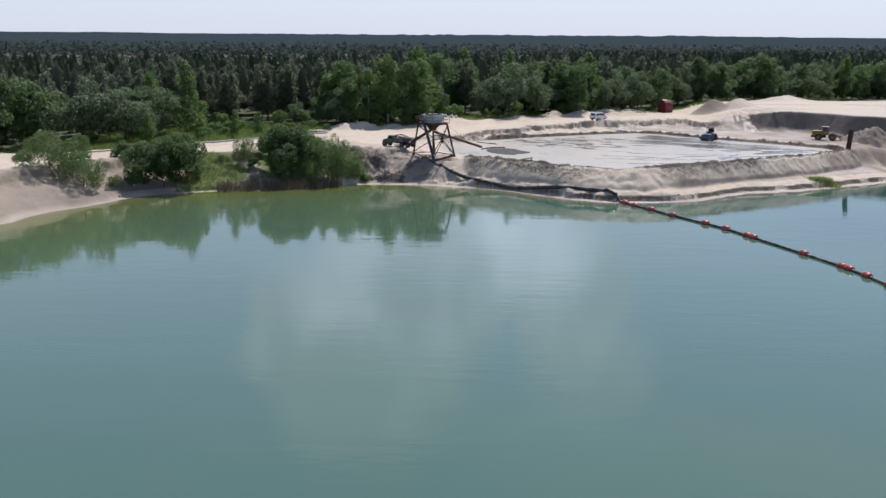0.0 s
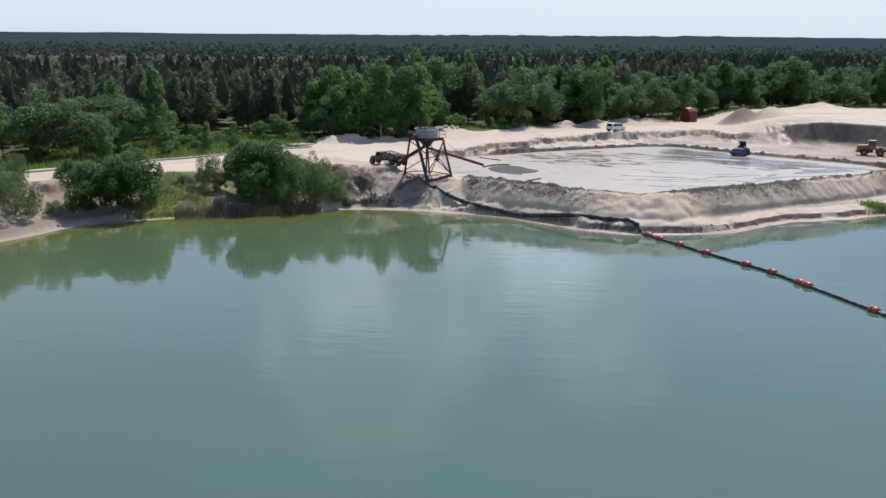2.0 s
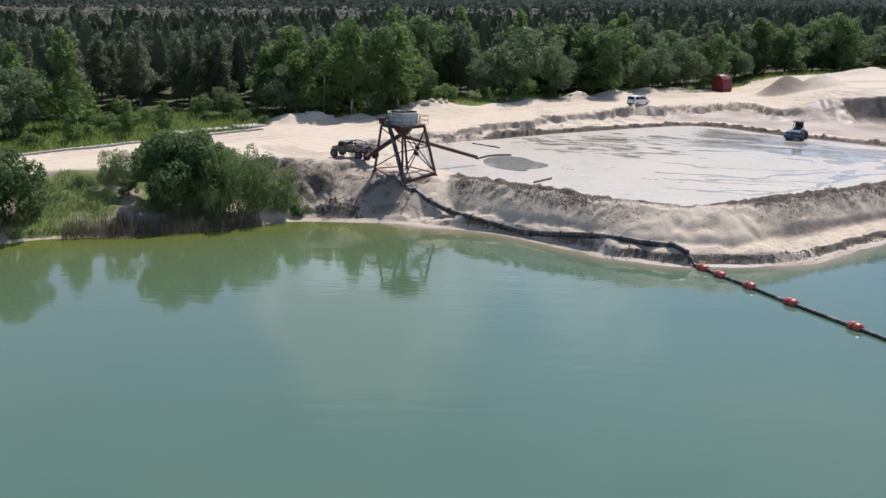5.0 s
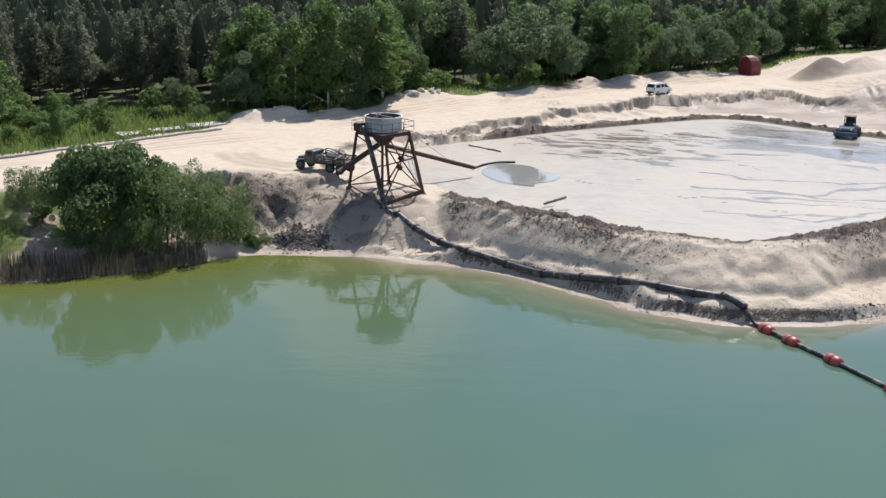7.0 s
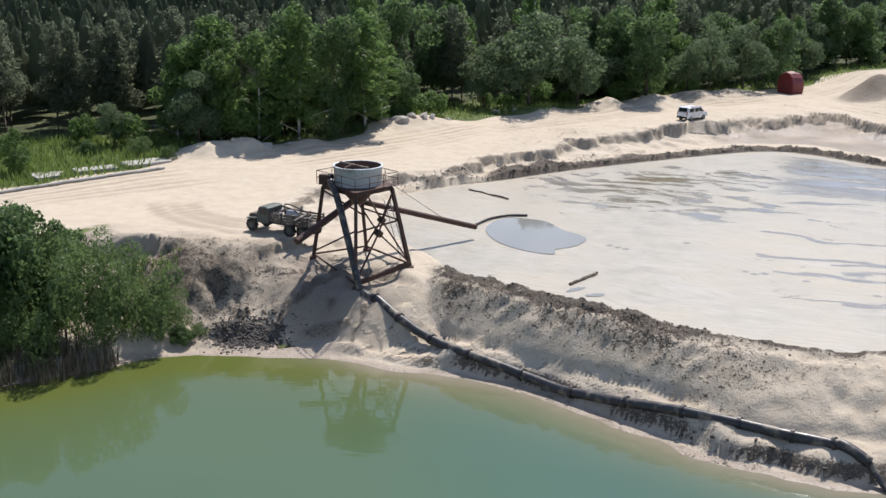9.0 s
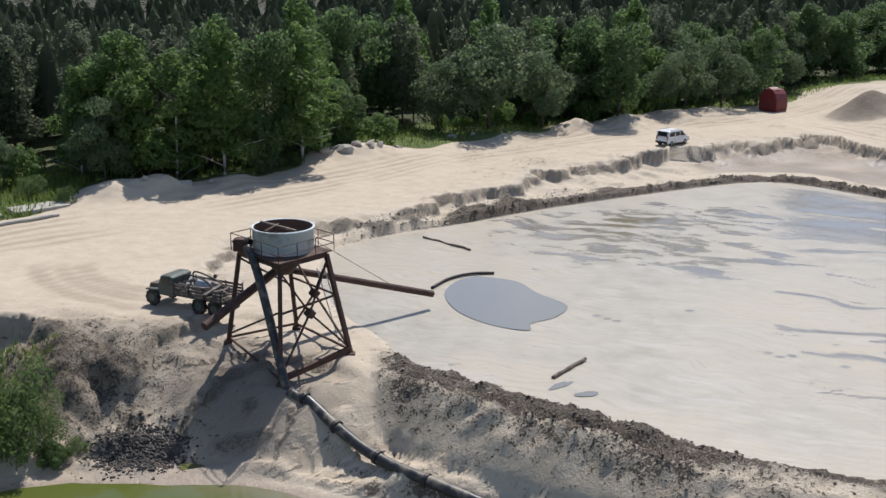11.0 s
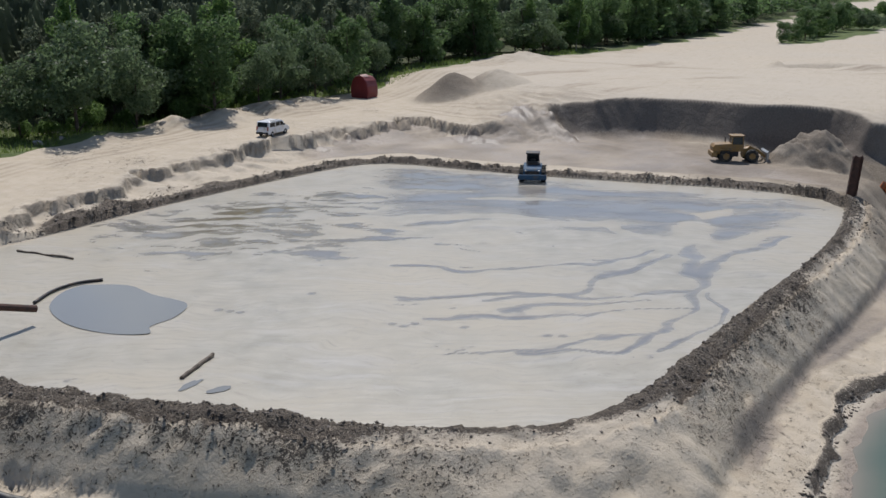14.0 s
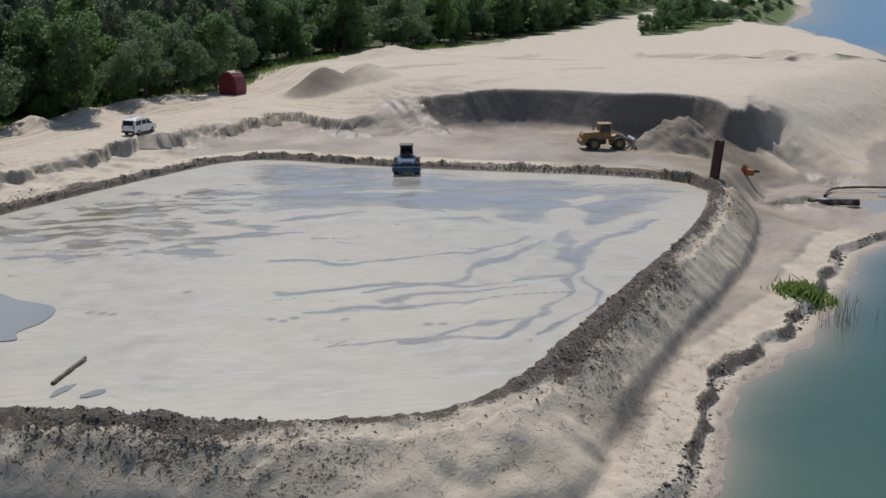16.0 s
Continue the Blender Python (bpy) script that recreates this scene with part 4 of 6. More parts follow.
def part(name, bm, mat, parent, label="", smooth=False):
    """Links a bmesh as one mesh object under a thing or a part."""
    me = bpy.data.meshes.new(name)
    bm.to_mesh(me)
    bm.free()
    ob = new(name, finish(me, mat, smooth))
    ob.parent = parent
    if label:
        ob["label"] = label
    return ob


def box(size, at=(0, 0, 0), turn=(0, 0, 0), bevel=0.0, bm=None, taper=1.0):
    bm = bm or bmesh.new()
    made = bmesh.ops.create_cube(bm, size=1.0)["verts"]
    for v in made:
        if v.co.z > 0:
            v.co.x *= taper
            v.co.y *= taper
        v.co = Vector((v.co.x * size[0], v.co.y * size[1], v.co.z * size[2]))
    if bevel:
        edges = {e for v in made for e in v.link_edges}
        made = list({v for f in bmesh.ops.bevel(bm, geom=list(edges), offset=bevel, segments=2, affect="EDGES", profile=0.6)["faces"] for v in f.verts} | {v for v in made if v.is_valid})
    bmesh.ops.transform(bm, matrix=pose(*at, *turn), verts=made)
    return bm


def rod(a, b, r, r2=None, sides=10, bm=None, caps=True):
    bm = bm or bmesh.new()
    a, b = Vector(a), Vector(b)
    d = b - a
    made = bmesh.ops.create_cone(bm, cap_ends=caps, segments=sides, radius1=r, radius2=r if r2 is None else r2, depth=d.length)["verts"]
    bmesh.ops.transform(bm, matrix=Matrix.Translation((a + b) / 2) @ d.to_track_quat("Z", "Y").to_matrix().to_4x4(), verts=made)
    return bm


def beam(a, b, w, h, bm=None):
    """A square section from a to b."""
    bm = bm or bmesh.new()
    a, b = Vector(a), Vector(b)
    d = b - a
    made = bmesh.ops.create_cube(bm, size=1.0)["verts"]
    for v in made:
        v.co = Vector((v.co.x * w, v.co.y * h, v.co.z * d.length))
    bmesh.ops.transform(bm, matrix=Matrix.Translation((a + b) / 2) @ d.to_track_quat("Z", "Y").to_matrix().to_4x4(), verts=made)
    return bm


def tube(points, r, sides=10, bm=None):
    """A round hose along points; r may be a list."""
    bm = bm or bmesh.new()
    pts = [Vector(p) for p in points]
    rs = r if isinstance(r, (list, tuple)) else [r] * len(pts)
    rings = []
    for i, p in enumerate(pts):
        d = (pts[min(i + 1, len(pts) - 1)] - pts[max(i - 1, 0)]).normalized()
        side = d.cross(Vector((0, 0, 1)))
        side = side.normalized() if side.length > 1e-3 else Vector((1, 0, 0))
        up = side.cross(d)
        rings.append([bm.verts.new(p + (side * math.cos(a) + up * math.sin(a)) * rs[i]) for a in (2 * math.pi * k / sides for k in range(sides))])
    for q, w in zip(rings, rings[1:]):
        for k in range(sides):
            bm.faces.new((q[k], q[(k + 1) % sides], w[(k + 1) % sides], w[k]))
    bm.faces.new(rings[0][::-1])
    bm.faces.new(rings[-1])
    return bm


def curve(points, steps=6):
    """Points on a smooth line through the given ones."""
    pts = [Vector(p) for p in points]
    out = []
    for i in range(len(pts) - 1):
        p0, p1, p2, p3 = pts[max(i - 1, 0)], pts[i], pts[i + 1], pts[min(i + 2, len(pts) - 1)]
        for k in range(steps):
            t = k / steps
            out.append(0.5 * (2 * p1 + (p2 - p0) * t + (2 * p0 - 5 * p1 + 4 * p2 - p3) * t * t + (3 * p1 - p0 - 3 * p2 + p3) * t**3))
    return out + [pts[-1]]


def lathe(profile, sides=28, bm=None):
    """Turns (radius, height) pairs round the z axis."""
    bm = bm or bmesh.new()
    rings = [[bm.verts.new((r * math.cos(2 * math.pi * k / sides), r * math.sin(2 * math.pi * k / sides), z)) for k in range(sides)] for r, z in profile]
    for q, w in zip(rings, rings[1:]):
        for k in range(sides):
            bm.faces.new((q[k], q[(k + 1) % sides], w[(k + 1) % sides], w[k]))
    return bm


def extruded(outline, width, bm=None, bevel=0.03):
    """A side outline in x and z, made width metres thick along y."""
    bm = bm or bmesh.new()
    lo = [bm.verts.new((x, -width / 2, z)) for x, z in outline]
    hi = [bm.verts.new((x, width / 2, z)) for x, z in outline]
    bm.faces.new(lo[::-1])
    bm.faces.new(hi)
    for i in range(len(lo)):
        j = (i + 1) % len(lo)
        bm.faces.new((lo[i], lo[j], hi[j], hi[i]))
    bmesh.ops.recalc_face_normals(bm, faces=bm.faces)
    if bevel:
        bmesh.ops.bevel(bm, geom=[e for e in bm.edges if e.calc_face_angle(0) > 0.5], offset=bevel, segments=2, affect="EDGES", profile=0.6)
    return bm


# ---- plants ----
def tufts(rng, c, normal, size, slim=0.6):
    """Small leaf sprays: one blade at each place, facing more or less the normal."""
    k = len(c)
    nrm = normal + rng.normal(0, 0.55, (k, 3))
    nrm /= np.linalg.norm(nrm, axis=1, keepdims=True) + 1e-9
    u = np.cross(nrm, rng.normal(0, 1, (k, 3)))
    u /= np.linalg.norm(u, axis=1, keepdims=True) + 1e-9
    v = np.cross(nrm, u)
    s = (size * rng.uniform(0.6, 1.35, k))[:, None]
    bend = nrm * s * rng.uniform(-0.25, 0.25, (k, 1))
    q = np.stack([c - u * s, c + u * s * 0.55 - v * s * slim + bend, c + u * s * 0.45 + v * s * slim], 1)
    return q.reshape(-1, 3), np.arange(3 * k).reshape(-1, 3)


def blob_points(rng, lobes, count, shell=0.62):
    """Places and outward ways on a bunch of ellipsoids (x, y, z, rx, rz)."""
    lobes = np.array(lobes)
    area = lobes[:, 3] * lobes[:, 4]
    pick = rng.choice(len(lobes), count, p=area / area.sum())
    way = rng.normal(0, 1, (count, 3))
    way /= np.linalg.norm(way, axis=1, keepdims=True)
    rad = rng.uniform(shell, 1.06, (count, 1)) ** 0.7
    ex = np.stack([lobes[pick, 3], lobes[pick, 3], lobes[pick, 4]], 1)
    return lobes[pick, :3] + way * ex * rad, way


def trunk_bm(rng, height, r, limbs, lean=0.03, split=0.35):
    bm = bmesh.new()
    top = Vector((rng.normal(0, lean) * height, rng.normal(0, lean) * height, height))
    mid = top * 0.5 + Vector((rng.normal(0, 0.1), rng.normal(0, 0.1), 0))
    line = curve([(0, 0, -0.4), (0, 0, height * 0.15), mid, top], 3)
    n = len(line)
    tube(line, [r * (1 - 0.8 * i / (n - 1)) * (1.35 if i == 0 else 1) for i in range(n)], 7, bm)
    for k in range(limbs):
        t = split + (0.95 - split) * (k + rng.uniform(0, 1)) / limbs
        i = min(int(t * (n - 1)), n - 2)
        a = line[i]
        ang = k * 2.4 + rng.uniform(0, 0.8)
        ln = height * rng.uniform(0.16, 0.3) * (1.15 - t * 0.6)
        b = a + Vector((math.cos(ang), math.sin(ang), rng.uniform(0.35, 0.9))) * ln
        tube([a, (a + b) / 2 + Vector((0, 0, 0.06 * ln)), b], [r * 0.4 * (1.1 - t), r * 0.28 * (1.1 - t), r * 0.08], 5, bm)
    return bm


def plant(name, rng, mat, bark, lobes, count, size, height, r, limbs, label, category, group, split=0.35, slim=0.6):
    ob = thing(name, 0, 0, -500, 0, label, category, group)
    part("trunk", trunk_bm(rng, height, r, limbs, split=split), bark, ob, smooth=True)
    c, way = blob_points(rng, lobes, count)
    co, qu = tufts(rng, c, way, size, slim)
    me = fill(bpy.data.meshes.new("crown"), co, qu)
    crown = new("crown", finish(me, mat))
    crown.parent = ob
    return ob


def broadleaf(rng, kind):
    """Returns a round, tall or bushy tree of about 10 m (a bush of about 4 m)."""
    lobes = []
    if kind == "round":
        for k in range(16):
            a, q, z = k * 2.4, rng.uniform(0.9, 3.2), rng.uniform(2.6, 8.2)
            q *= math.sqrt(max(0.1, 1 - ((z - 5.0) / 4.2) ** 2))
            lobes.append((q * math.cos(a), q * math.sin(a), z, rng.uniform(1.1, 1.9), rng.uniform(0.9, 1.5)))
        return plant("broadleaf_tree", rng, LEAF_GREY, BARK, lobes, 5400, 0.205, 7.5, 0.2, 7, "round-crowned grey-green tree at the edge of the wood", "tree", "trees along the road", 0.15)
    if kind == "oak":
        for k in range(20):
            a, q, z = k * 2.4, rng.uniform(0.6, 3.0), rng.uniform(1.8, 9.4)
            q *= math.sqrt(max(0.12, 1 - ((z - 5.0) / 5.0) ** 2))
            lobes.append((q * math.cos(a), q * math.sin(a), z, rng.uniform(1.0, 1.9), rng.uniform(0.9, 1.7)))
        return plant("broadleaf_tree", rng, LEAF, BARK, lobes, 5600, 0.215, 8.5, 0.22, 8, "dark green broadleaf tree at the edge of the wood", "tree", "trees along the road", 0.15)
    if kind == "birch":
        for k in range(20):
            z = 1.8 + 8.4 * k / 19
            q = 2.5 * math.sin(math.pi * min(0.95, (z + 1.4) / 12.2)) * rng.uniform(0.2, 1.0)
            a = k * 2.4
            lobes.append((q * math.cos(a), q * math.sin(a), z, rng.uniform(0.75, 1.3) * (1.2 - z / 16), rng.uniform(0.7, 1.25)))
        return plant("birch", rng, LEAF_BRIGHT, BIRCH, lobes, 5600, 0.172, 9.8, 0.13, 9, "slender bright green birch at the edge of the wood", "tree", "trees along the road", 0.2)
    if kind == "willow":
        for k in range(15):
            a, q = k * 2.4, math.sqrt(k / 15) * 2.3
            z = 0.5 + rng.uniform(0, 2.7) * (1 - (q / 3.4) ** 2)
            lobes.append((q * math.cos(a), q * math.sin(a), z, rng.uniform(0.6, 1.1), rng.uniform(0.7, 1.2)))
        return plant("willow_bush", rng, LEAF_WILLOW, BARK, lobes, 8500, 0.1, 3.0, 0.07, 8, "bushy green willow on the bank", "bush", "bushes on the bank", 0.05, 0.4)
    if kind == "shrub":
        for k in range(10):
            a, q = k * 2.4, math.sqrt(k / 10) * 1.7
            lobes.append((q * math.cos(a), q * math.sin(a), 0.7 + rng.uniform(0, 2.2) * (1 - (q / 2.6) ** 2), rng.uniform(0.5, 0.9), rng.uniform(0.6, 1.0)))
        return plant("shrub", rng, LEAF_BRIGHT, BARK, lobes, 2600, 0.15, 2.4, 0.05, 6, "low green shrub at the foot of the wood", "bush", "shrubs along the wood", 0.05)
    for k in range(14):
        a, q = k * 2.4, math.sqrt(k / 14) * 2.0
        z = 0.45 + rng.uniform(0, 3.0) * (1 - (q / 3.2) ** 2)
        lobes.append((q * math.cos(a), q * math.sin(a), z, rng.uniform(0.55, 1.0), rng.uniform(0.6, 1.1)))
    return plant("bush", rng, LEAF, BARK, lobes, 8500, 0.11, 2.8, 0.08, 7, "dense dark green bush on the bank", "bush", "bushes on the bank", 0.05)


def pine_points(rng, count, height=14.0):
    """Clumped sprays of a pine's crown, looser and wider below."""
    lobes = []
    for k in range(13):
        t = k / 12
        q, a = (1 - t) ** 0.6 * rng.uniform(0.5, 1.7), k * 2.4 + rng.uniform(0, 1)
        lobes.append((q * math.cos(a), q * math.sin(a), height * (0.27 + 0.68 * t) + rng.uniform(-0.4, 0.4), 1.45 * (1.1 - 0.6 * t), 1.25 * (1.1 - 0.45 * t)))
    c, w = blob_points(rng, lobes, count, 0.45)
    return c, w + (0, 0, 0.5)


def pine(rng):
    ob = thing("pine", 0, 0, -500, 0, "tall dark pine with a bare reddish trunk", "tree", "pines of the wood")
    part("trunk", trunk_bm(rng, 13.4, 0.14, 10, 0.012, 0.3), BARK, ob, smooth=True)
    c, way = pine_points(rng, 2700)
    co, qu = tufts(rng, c, way, 0.23, 0.5)
    crown = new("crown", finish(fill(bpy.data.meshes.new("crown"), co, qu), NEEDLE))
    crown.parent = ob
    return ob


RNG = np.random.default_rng(7)
KINDS = {k: [broadleaf(np.random.default_rng(20 + 5 * i + j), k) for j in range(3 if k != "bush" else 2)] for i, k in enumerate(("round", "oak", "birch", "willow", "bush", "shrub"))}
KINDS["pine"] = [pine(np.random.default_rng(90 + j)) for j in range(3)]
FIRST = {}


def set_plant(kind, x, y, scale, z=None, wide=1.0):
    """Stands a plant on the ground; the first use takes the built one, later ones are copies."""
    k = int(RNG.integers(len(KINDS[kind])))
    src = KINDS[kind][k]
    at = Matrix.Translation((x, y, ground_z(x, y) - 0.05 if z is None else z)) @ Matrix.Rotation(RNG.uniform(0, 6.28), 4, "Z")
    if FIRST.setdefault((kind, k), 0):
        ob = copy_thing(src, at)
    else:
        src.matrix_world = at
        ob = src
    FIRST[kind, k] += 1
    ob.scale = (scale * wide, scale * wide, scale)
    return ob


# single trees and groups along the road: kind, x, y, height factor, width factor
for kind, x, y, s, w in (
    ("round", 13, 283, 1.02, 1.05), ("round", 20.5, 286, 0.78, 1.0), ("round", 6.5, 284, 0.68, 0.95), ("oak", 31.5, 291, 1.0, 0.95), ("oak", 28, 297, 1.05, 1.0),
    ("round", 43.5, 302, 0.85, 0.9), ("round", 50, 306, 0.88, 0.9), ("oak", 57, 311, 0.85, 1.0), ("round", 39, 297, 0.6, 1.0), ("oak", 24, 300, 1.1, 1.0),
    ("birch", -21, 253, 0.9, 1.25), ("birch", -16.5, 255, 1.08, 1.15), ("oak", -12.5, 258, 1.1, 0.85), ("birch", -25.5, 252.5, 0.75, 1.4), ("oak", -19, 260, 1.1, 0.9), ("birch", -9, 261, 1.0, 1.2),
    ("birch", -8.5, 266, 0.95, 1.1), ("oak", -5, 270, 0.55, 1.1), ("birch", -10, 270, 1.2, 1.1), ("oak", 0, 288, 1.15, 0.9), ("oak", -7, 279, 1.2, 0.9), ("birch", 3, 293, 1.15, 1.1),
    ("round", -27.5, 250, 0.7, 0.9), ("birch", -27, 256, 1.0, 1.3), ("oak", -29, 259, 0.9, 1.0), ("birch", -31, 254, 0.75, 1.3),
    ("birch", -58, 236, 1.05, 1.15), ("round", -63, 228, 0.85, 1.1), ("round", -72, 212, 1.0, 1.2), ("oak", -80, 204, 1.05, 1.2), ("round", -66, 217, 0.85, 1.15), ("oak", -86, 200, 1.0, 1.2), ("oak", -90, 206, 1.0, 1.2), ("birch", -66, 236, 0.9, 1.2),
    ("birch", -60, 212, 0.42, 1.3), ("birch", -46, 228, 0.38, 1.3), ("birch", -42, 233, 0.34, 1.4), ("round", -36, 247, 0.4, 1.0), ("birch", -52, 222, 0.33, 1.4),
    ("birch", 14, 296, 1.15, 1.1), ("birch", 36, 305, 1.1, 1.2), ("round", 66, 322, 0.7, 1.0), ("oak", 74, 332, 0.8, 1.1), ("round", 80, 338, 0.75, 1.1), ("round", 88, 346, 0.75, 1.1), ("round", 97, 347, 0.62, 1.2), ("oak", 104, 354, 0.75, 1.2), ("round", 112, 352, 0.65, 1.1),
    ("oak", 120, 358, 0.8, 1.2), ("round", 130, 366, 0.75, 1.1), ("oak", 140, 372, 0.75, 1.2), ("round", 150, 376, 0.6, 1.2), ("round", 160, 380, 0.6, 1.1), ("oak", 172, 388, 0.7, 1.2), ("round", 185, 394, 0.7, 1.2), ("oak", 200, 402, 0.7, 1.2), ("round", 120, 351, 0.36, 1.2), ("round", 84, 336, 0.42, 1.2),
    ("round", 92, 352, 0.9, 1.1), ("round", 108, 362, 0.85, 1.1), ("oak", 126, 374, 0.9, 1.1), ("round", 146, 384, 0.85, 1.1), ("oak", 166, 394, 0.8, 1.1),
):
    near_road = 5 < x < 62 or -32 < x < -4
    set_plant(kind, x + (1.2 if near_road else 0), y - (2.2 if near_road else 0), s * {"round": 1.4, "oak": 1.3, "birch": 1.35}[kind], None, w * RNG.uniform(0.88, 1.1))

# bushes on the bank
for kind, x, y, s, w in (
    ("willow", -66.5, 176.5, 1.75, 1.0), ("willow", -61, 176.5, 1.65, 0.95), ("willow", -63.5, 183, 1.3, 0.6), ("bush", -53.2, 184.5, 1.9, 0.95), ("bush", -47.5, 187, 2.3, 0.9), ("bush", -50, 185, 1.7, 1.0), ("bush", -59, 192, 0.8, 1.1), ("bush", -73, 182, 0.55, 1.3), ("willow", -38.5, 198.5, 1.15, 0.8), ("willow", -57, 180, 0.6, 0.9),
    ("bush", -31.5, 195.5, 2.4, 0.85), ("bush", -28.2, 198, 2.3, 0.8), ("willow", -24.3, 196.3, 2.15, 0.8), ("willow", -20.6, 198.2, 2.05, 0.75), ("willow", -27, 194, 1.2, 0.8), ("willow", -18.2, 199.4, 1.0, 0.9), ("bush", -26.5, 201.5, 1.7, 0.6),
    ("willow", -33, 201.5, 0.6, 1.0), ("bush", -36.5, 196.5, 0.5, 1.0), ("willow", -69, 186, 0.6, 1.2), ("bush", -16.5, 198.3, 0.4, 1.2), ("willow", -15.6, 199.5, 0.3, 1.2),
    ("willow", -32, 243, 0.6, 1.0), ("willow", -28.3, 241, 0.45, 0.9), ("willow", -8.5, 258.5, 0.4, 1.0), ("bush", -57, 205, 0.4, 1.1), ("willow", -44, 238, 0.45, 1.2), ("willow", -50, 233, 0.5, 1.3), ("bush", -62, 222, 0.6, 1.3), ("bush", -38, 243, 0.5, 1.2),
):
    set_plant(kind, x, y, s, None, w)


SHRUBS = np.random.default_rng(64)


def wood_places(spacing, x0, x1, y0, y1, margin, seed):
    rng = np.random.default_rng(seed)
    gx, gy = np.meshgrid(np.arange(x0, x1, spacing), np.arange(y0, y1, spacing))
    p = np.stack([gx.ravel(), gy.ravel()], 1) + rng.uniform(-0.85, 0.85, (gx.size, 2)) * spacing
    return p[inside(FOREST_R, p[:, 0], p[:, 1]) > margin]


# a second row of broadleaf trees, closing the front of the wood
back_row = wood_places(6.6, 18, 235, 285, 440, 4, 21)
back_d = inside(FOREST_R, back_row[:, 0], back_row[:, 1])
for x, y in back_row[back_d < 17][:105]:
    set_plant(("round", "oak", "oak", "birch")[int(RNG.integers(4))], x, y, RNG.uniform(0.85, 1.35), None, RNG.uniform(0.95, 1.2))

# undergrowth at the foot of the wood, in the meadow and on the spit by the far lake
under = wood_places(5.2, -100, 150, 190, 400, -1.5, 31)
under_d = inside(FOREST_R, under[:, 0], under[:, 1])
for x, y in under[(under_d < 5) & (under[:, 0] < 48)][::2][:44]:
    set_plant("shrub", x, y, SHRUBS.uniform(0.6, 1.3), None, SHRUBS.uniform(0.9, 1.4))
for k in range(16):
    x, y = SHRUBS.uniform(-75, -34), SHRUBS.uniform(205, 248)
    if inside(MEADOW_R, x, y) > 1.5:
        set_plant("shrub", x, y, SHRUBS.uniform(0.4, 0.8), None, 1.2)
for x, y, s in ((183, 354, 0.5), (190, 360, 0.45), (197, 362, 0.8), (203, 369, 0.75), (211, 372, 0.9), (219, 380, 0.8), (228, 385, 0.85), (236, 391, 0.8)):
    set_plant("oak", x, y, s, None, 1.15)
for k in range(260):
    x, y = SHRUBS.uniform(184, 420), SHRUBS.uniform(345, 535)
    if inside(SPIT_R, x, y) > 2:
        set_plant(("shrub", "round", "oak")[k % 3], x, y, SHRUBS.uniform(0.8, 1.4) * (1.3 if k % 3 == 0 else 0.5), None, 1.2)

# pines of the wood's front, one by one
front = wood_places(4.2, -150, 240, 190, 420, 5, 3)
front_d = inside(FOREST_R, front[:, 0], front[:, 1])
near = front[(front_d < 17) & (front[:, 0] > -105) & (front[:, 0] < 75)]
near = near[np.argsort(np.abs(near[:, 0] + 25))][:250]
near = near[np.arange(len(near)) % 10 < 7]
for x, y in near:
    set_plant("pine" if RNG.uniform() < 0.8 or x < -30 else "birch", x, y, RNG.uniform(0.8, 1.1), None, 1.15)


def tree_stuff(name, places, sprays, size, mat, label, seed, top=(11.5, 15.5), wide=1.0, base=6.2, core=False):
    """Many far trees in one mesh."""
    rng = np.random.default_rng(seed)
    co, k = [], 0
    made = [pine_points(np.random.default_rng(seed + 50 + i), sprays) for i in range(8)]
    quads = [tufts(np.random.default_rng(seed + 70 + i), c * (wide, wide, 1), w, size, 0.7)[0] for i, (c, w) in enumerate(made)]
    if core:
        for i in range(8):
            crng_i, cone = np.random.default_rng(seed + 90 + i), []
            rings = [[(r * crng_i.uniform(0.7, 1.2) * math.cos(a) * wide, r * crng_i.uniform(0.7, 1.2) * math.sin(a) * wide, 14 * t + crng_i.uniform(-0.5, 0.5)) for a in np.arange(7) * 2 * math.pi / 7] for t, r in ((0.2, 0.5), (0.3, 1.7), (0.45, 1.55), (0.62, 1.25), (0.8, 0.85), (0.92, 0.62), (1.0, 0.08))]
            for lo, hi in zip(rings, rings[1:]):
                for k in range(7):
                    cone += [lo[k], lo[(k + 1) % 7], hi[k], hi[k], lo[(k + 1) % 7], hi[(k + 1) % 7]]
            quads[i] = np.concatenate([quads[i], np.array(cone)])
    for x, y in places:
        h = rng.uniform(*top) / 14
        q = quads[rng.integers(8)]
        a = rng.uniform(0, 6.28)
        ca, sa = math.cos(a), math.sin(a)
        co.append(np.stack([(q[:, 0] * ca - q[:, 1] * sa) + x, (q[:, 0] * sa + q[:, 1] * ca) + y, q[:, 2] * h + base], 1))
    co = np.concatenate(co)
    me = fill(bpy.data.meshes.new(name), co, np.arange(len(co)).reshape(-1, 3))
    return tagged(new(name, finish(me, mat)), label, "forest", kind="stuff")


rest = front[~((front_d < 17) & (front[:, 0] > -105) & (front[:, 0] < 75)) & (front_d < 40) & ~((front[:, 0] > 50) & (front_d < 24))]
deep = wood_places(5.0, -190, 300, 190, 520, 38, 33)
deep = deep[inside(FOREST_R, deep[:, 0], deep[:, 1]) < 135]
tree_stuff("deep_wood", deep, 70, 0.42, DEEP_NEEDLE, "close-grown pines running back from the wood's front", 25, (10, 15.5), 1.25, core=True)
tree_stuff("pine_wood", rest, 170, 0.33, NEEDLE, "dense dark pine forest behind the pit", 5, (11, 15.5), 1.15, core=True)
side = wood_places(4.4, 150, 640, 372, 800, 3, 17)
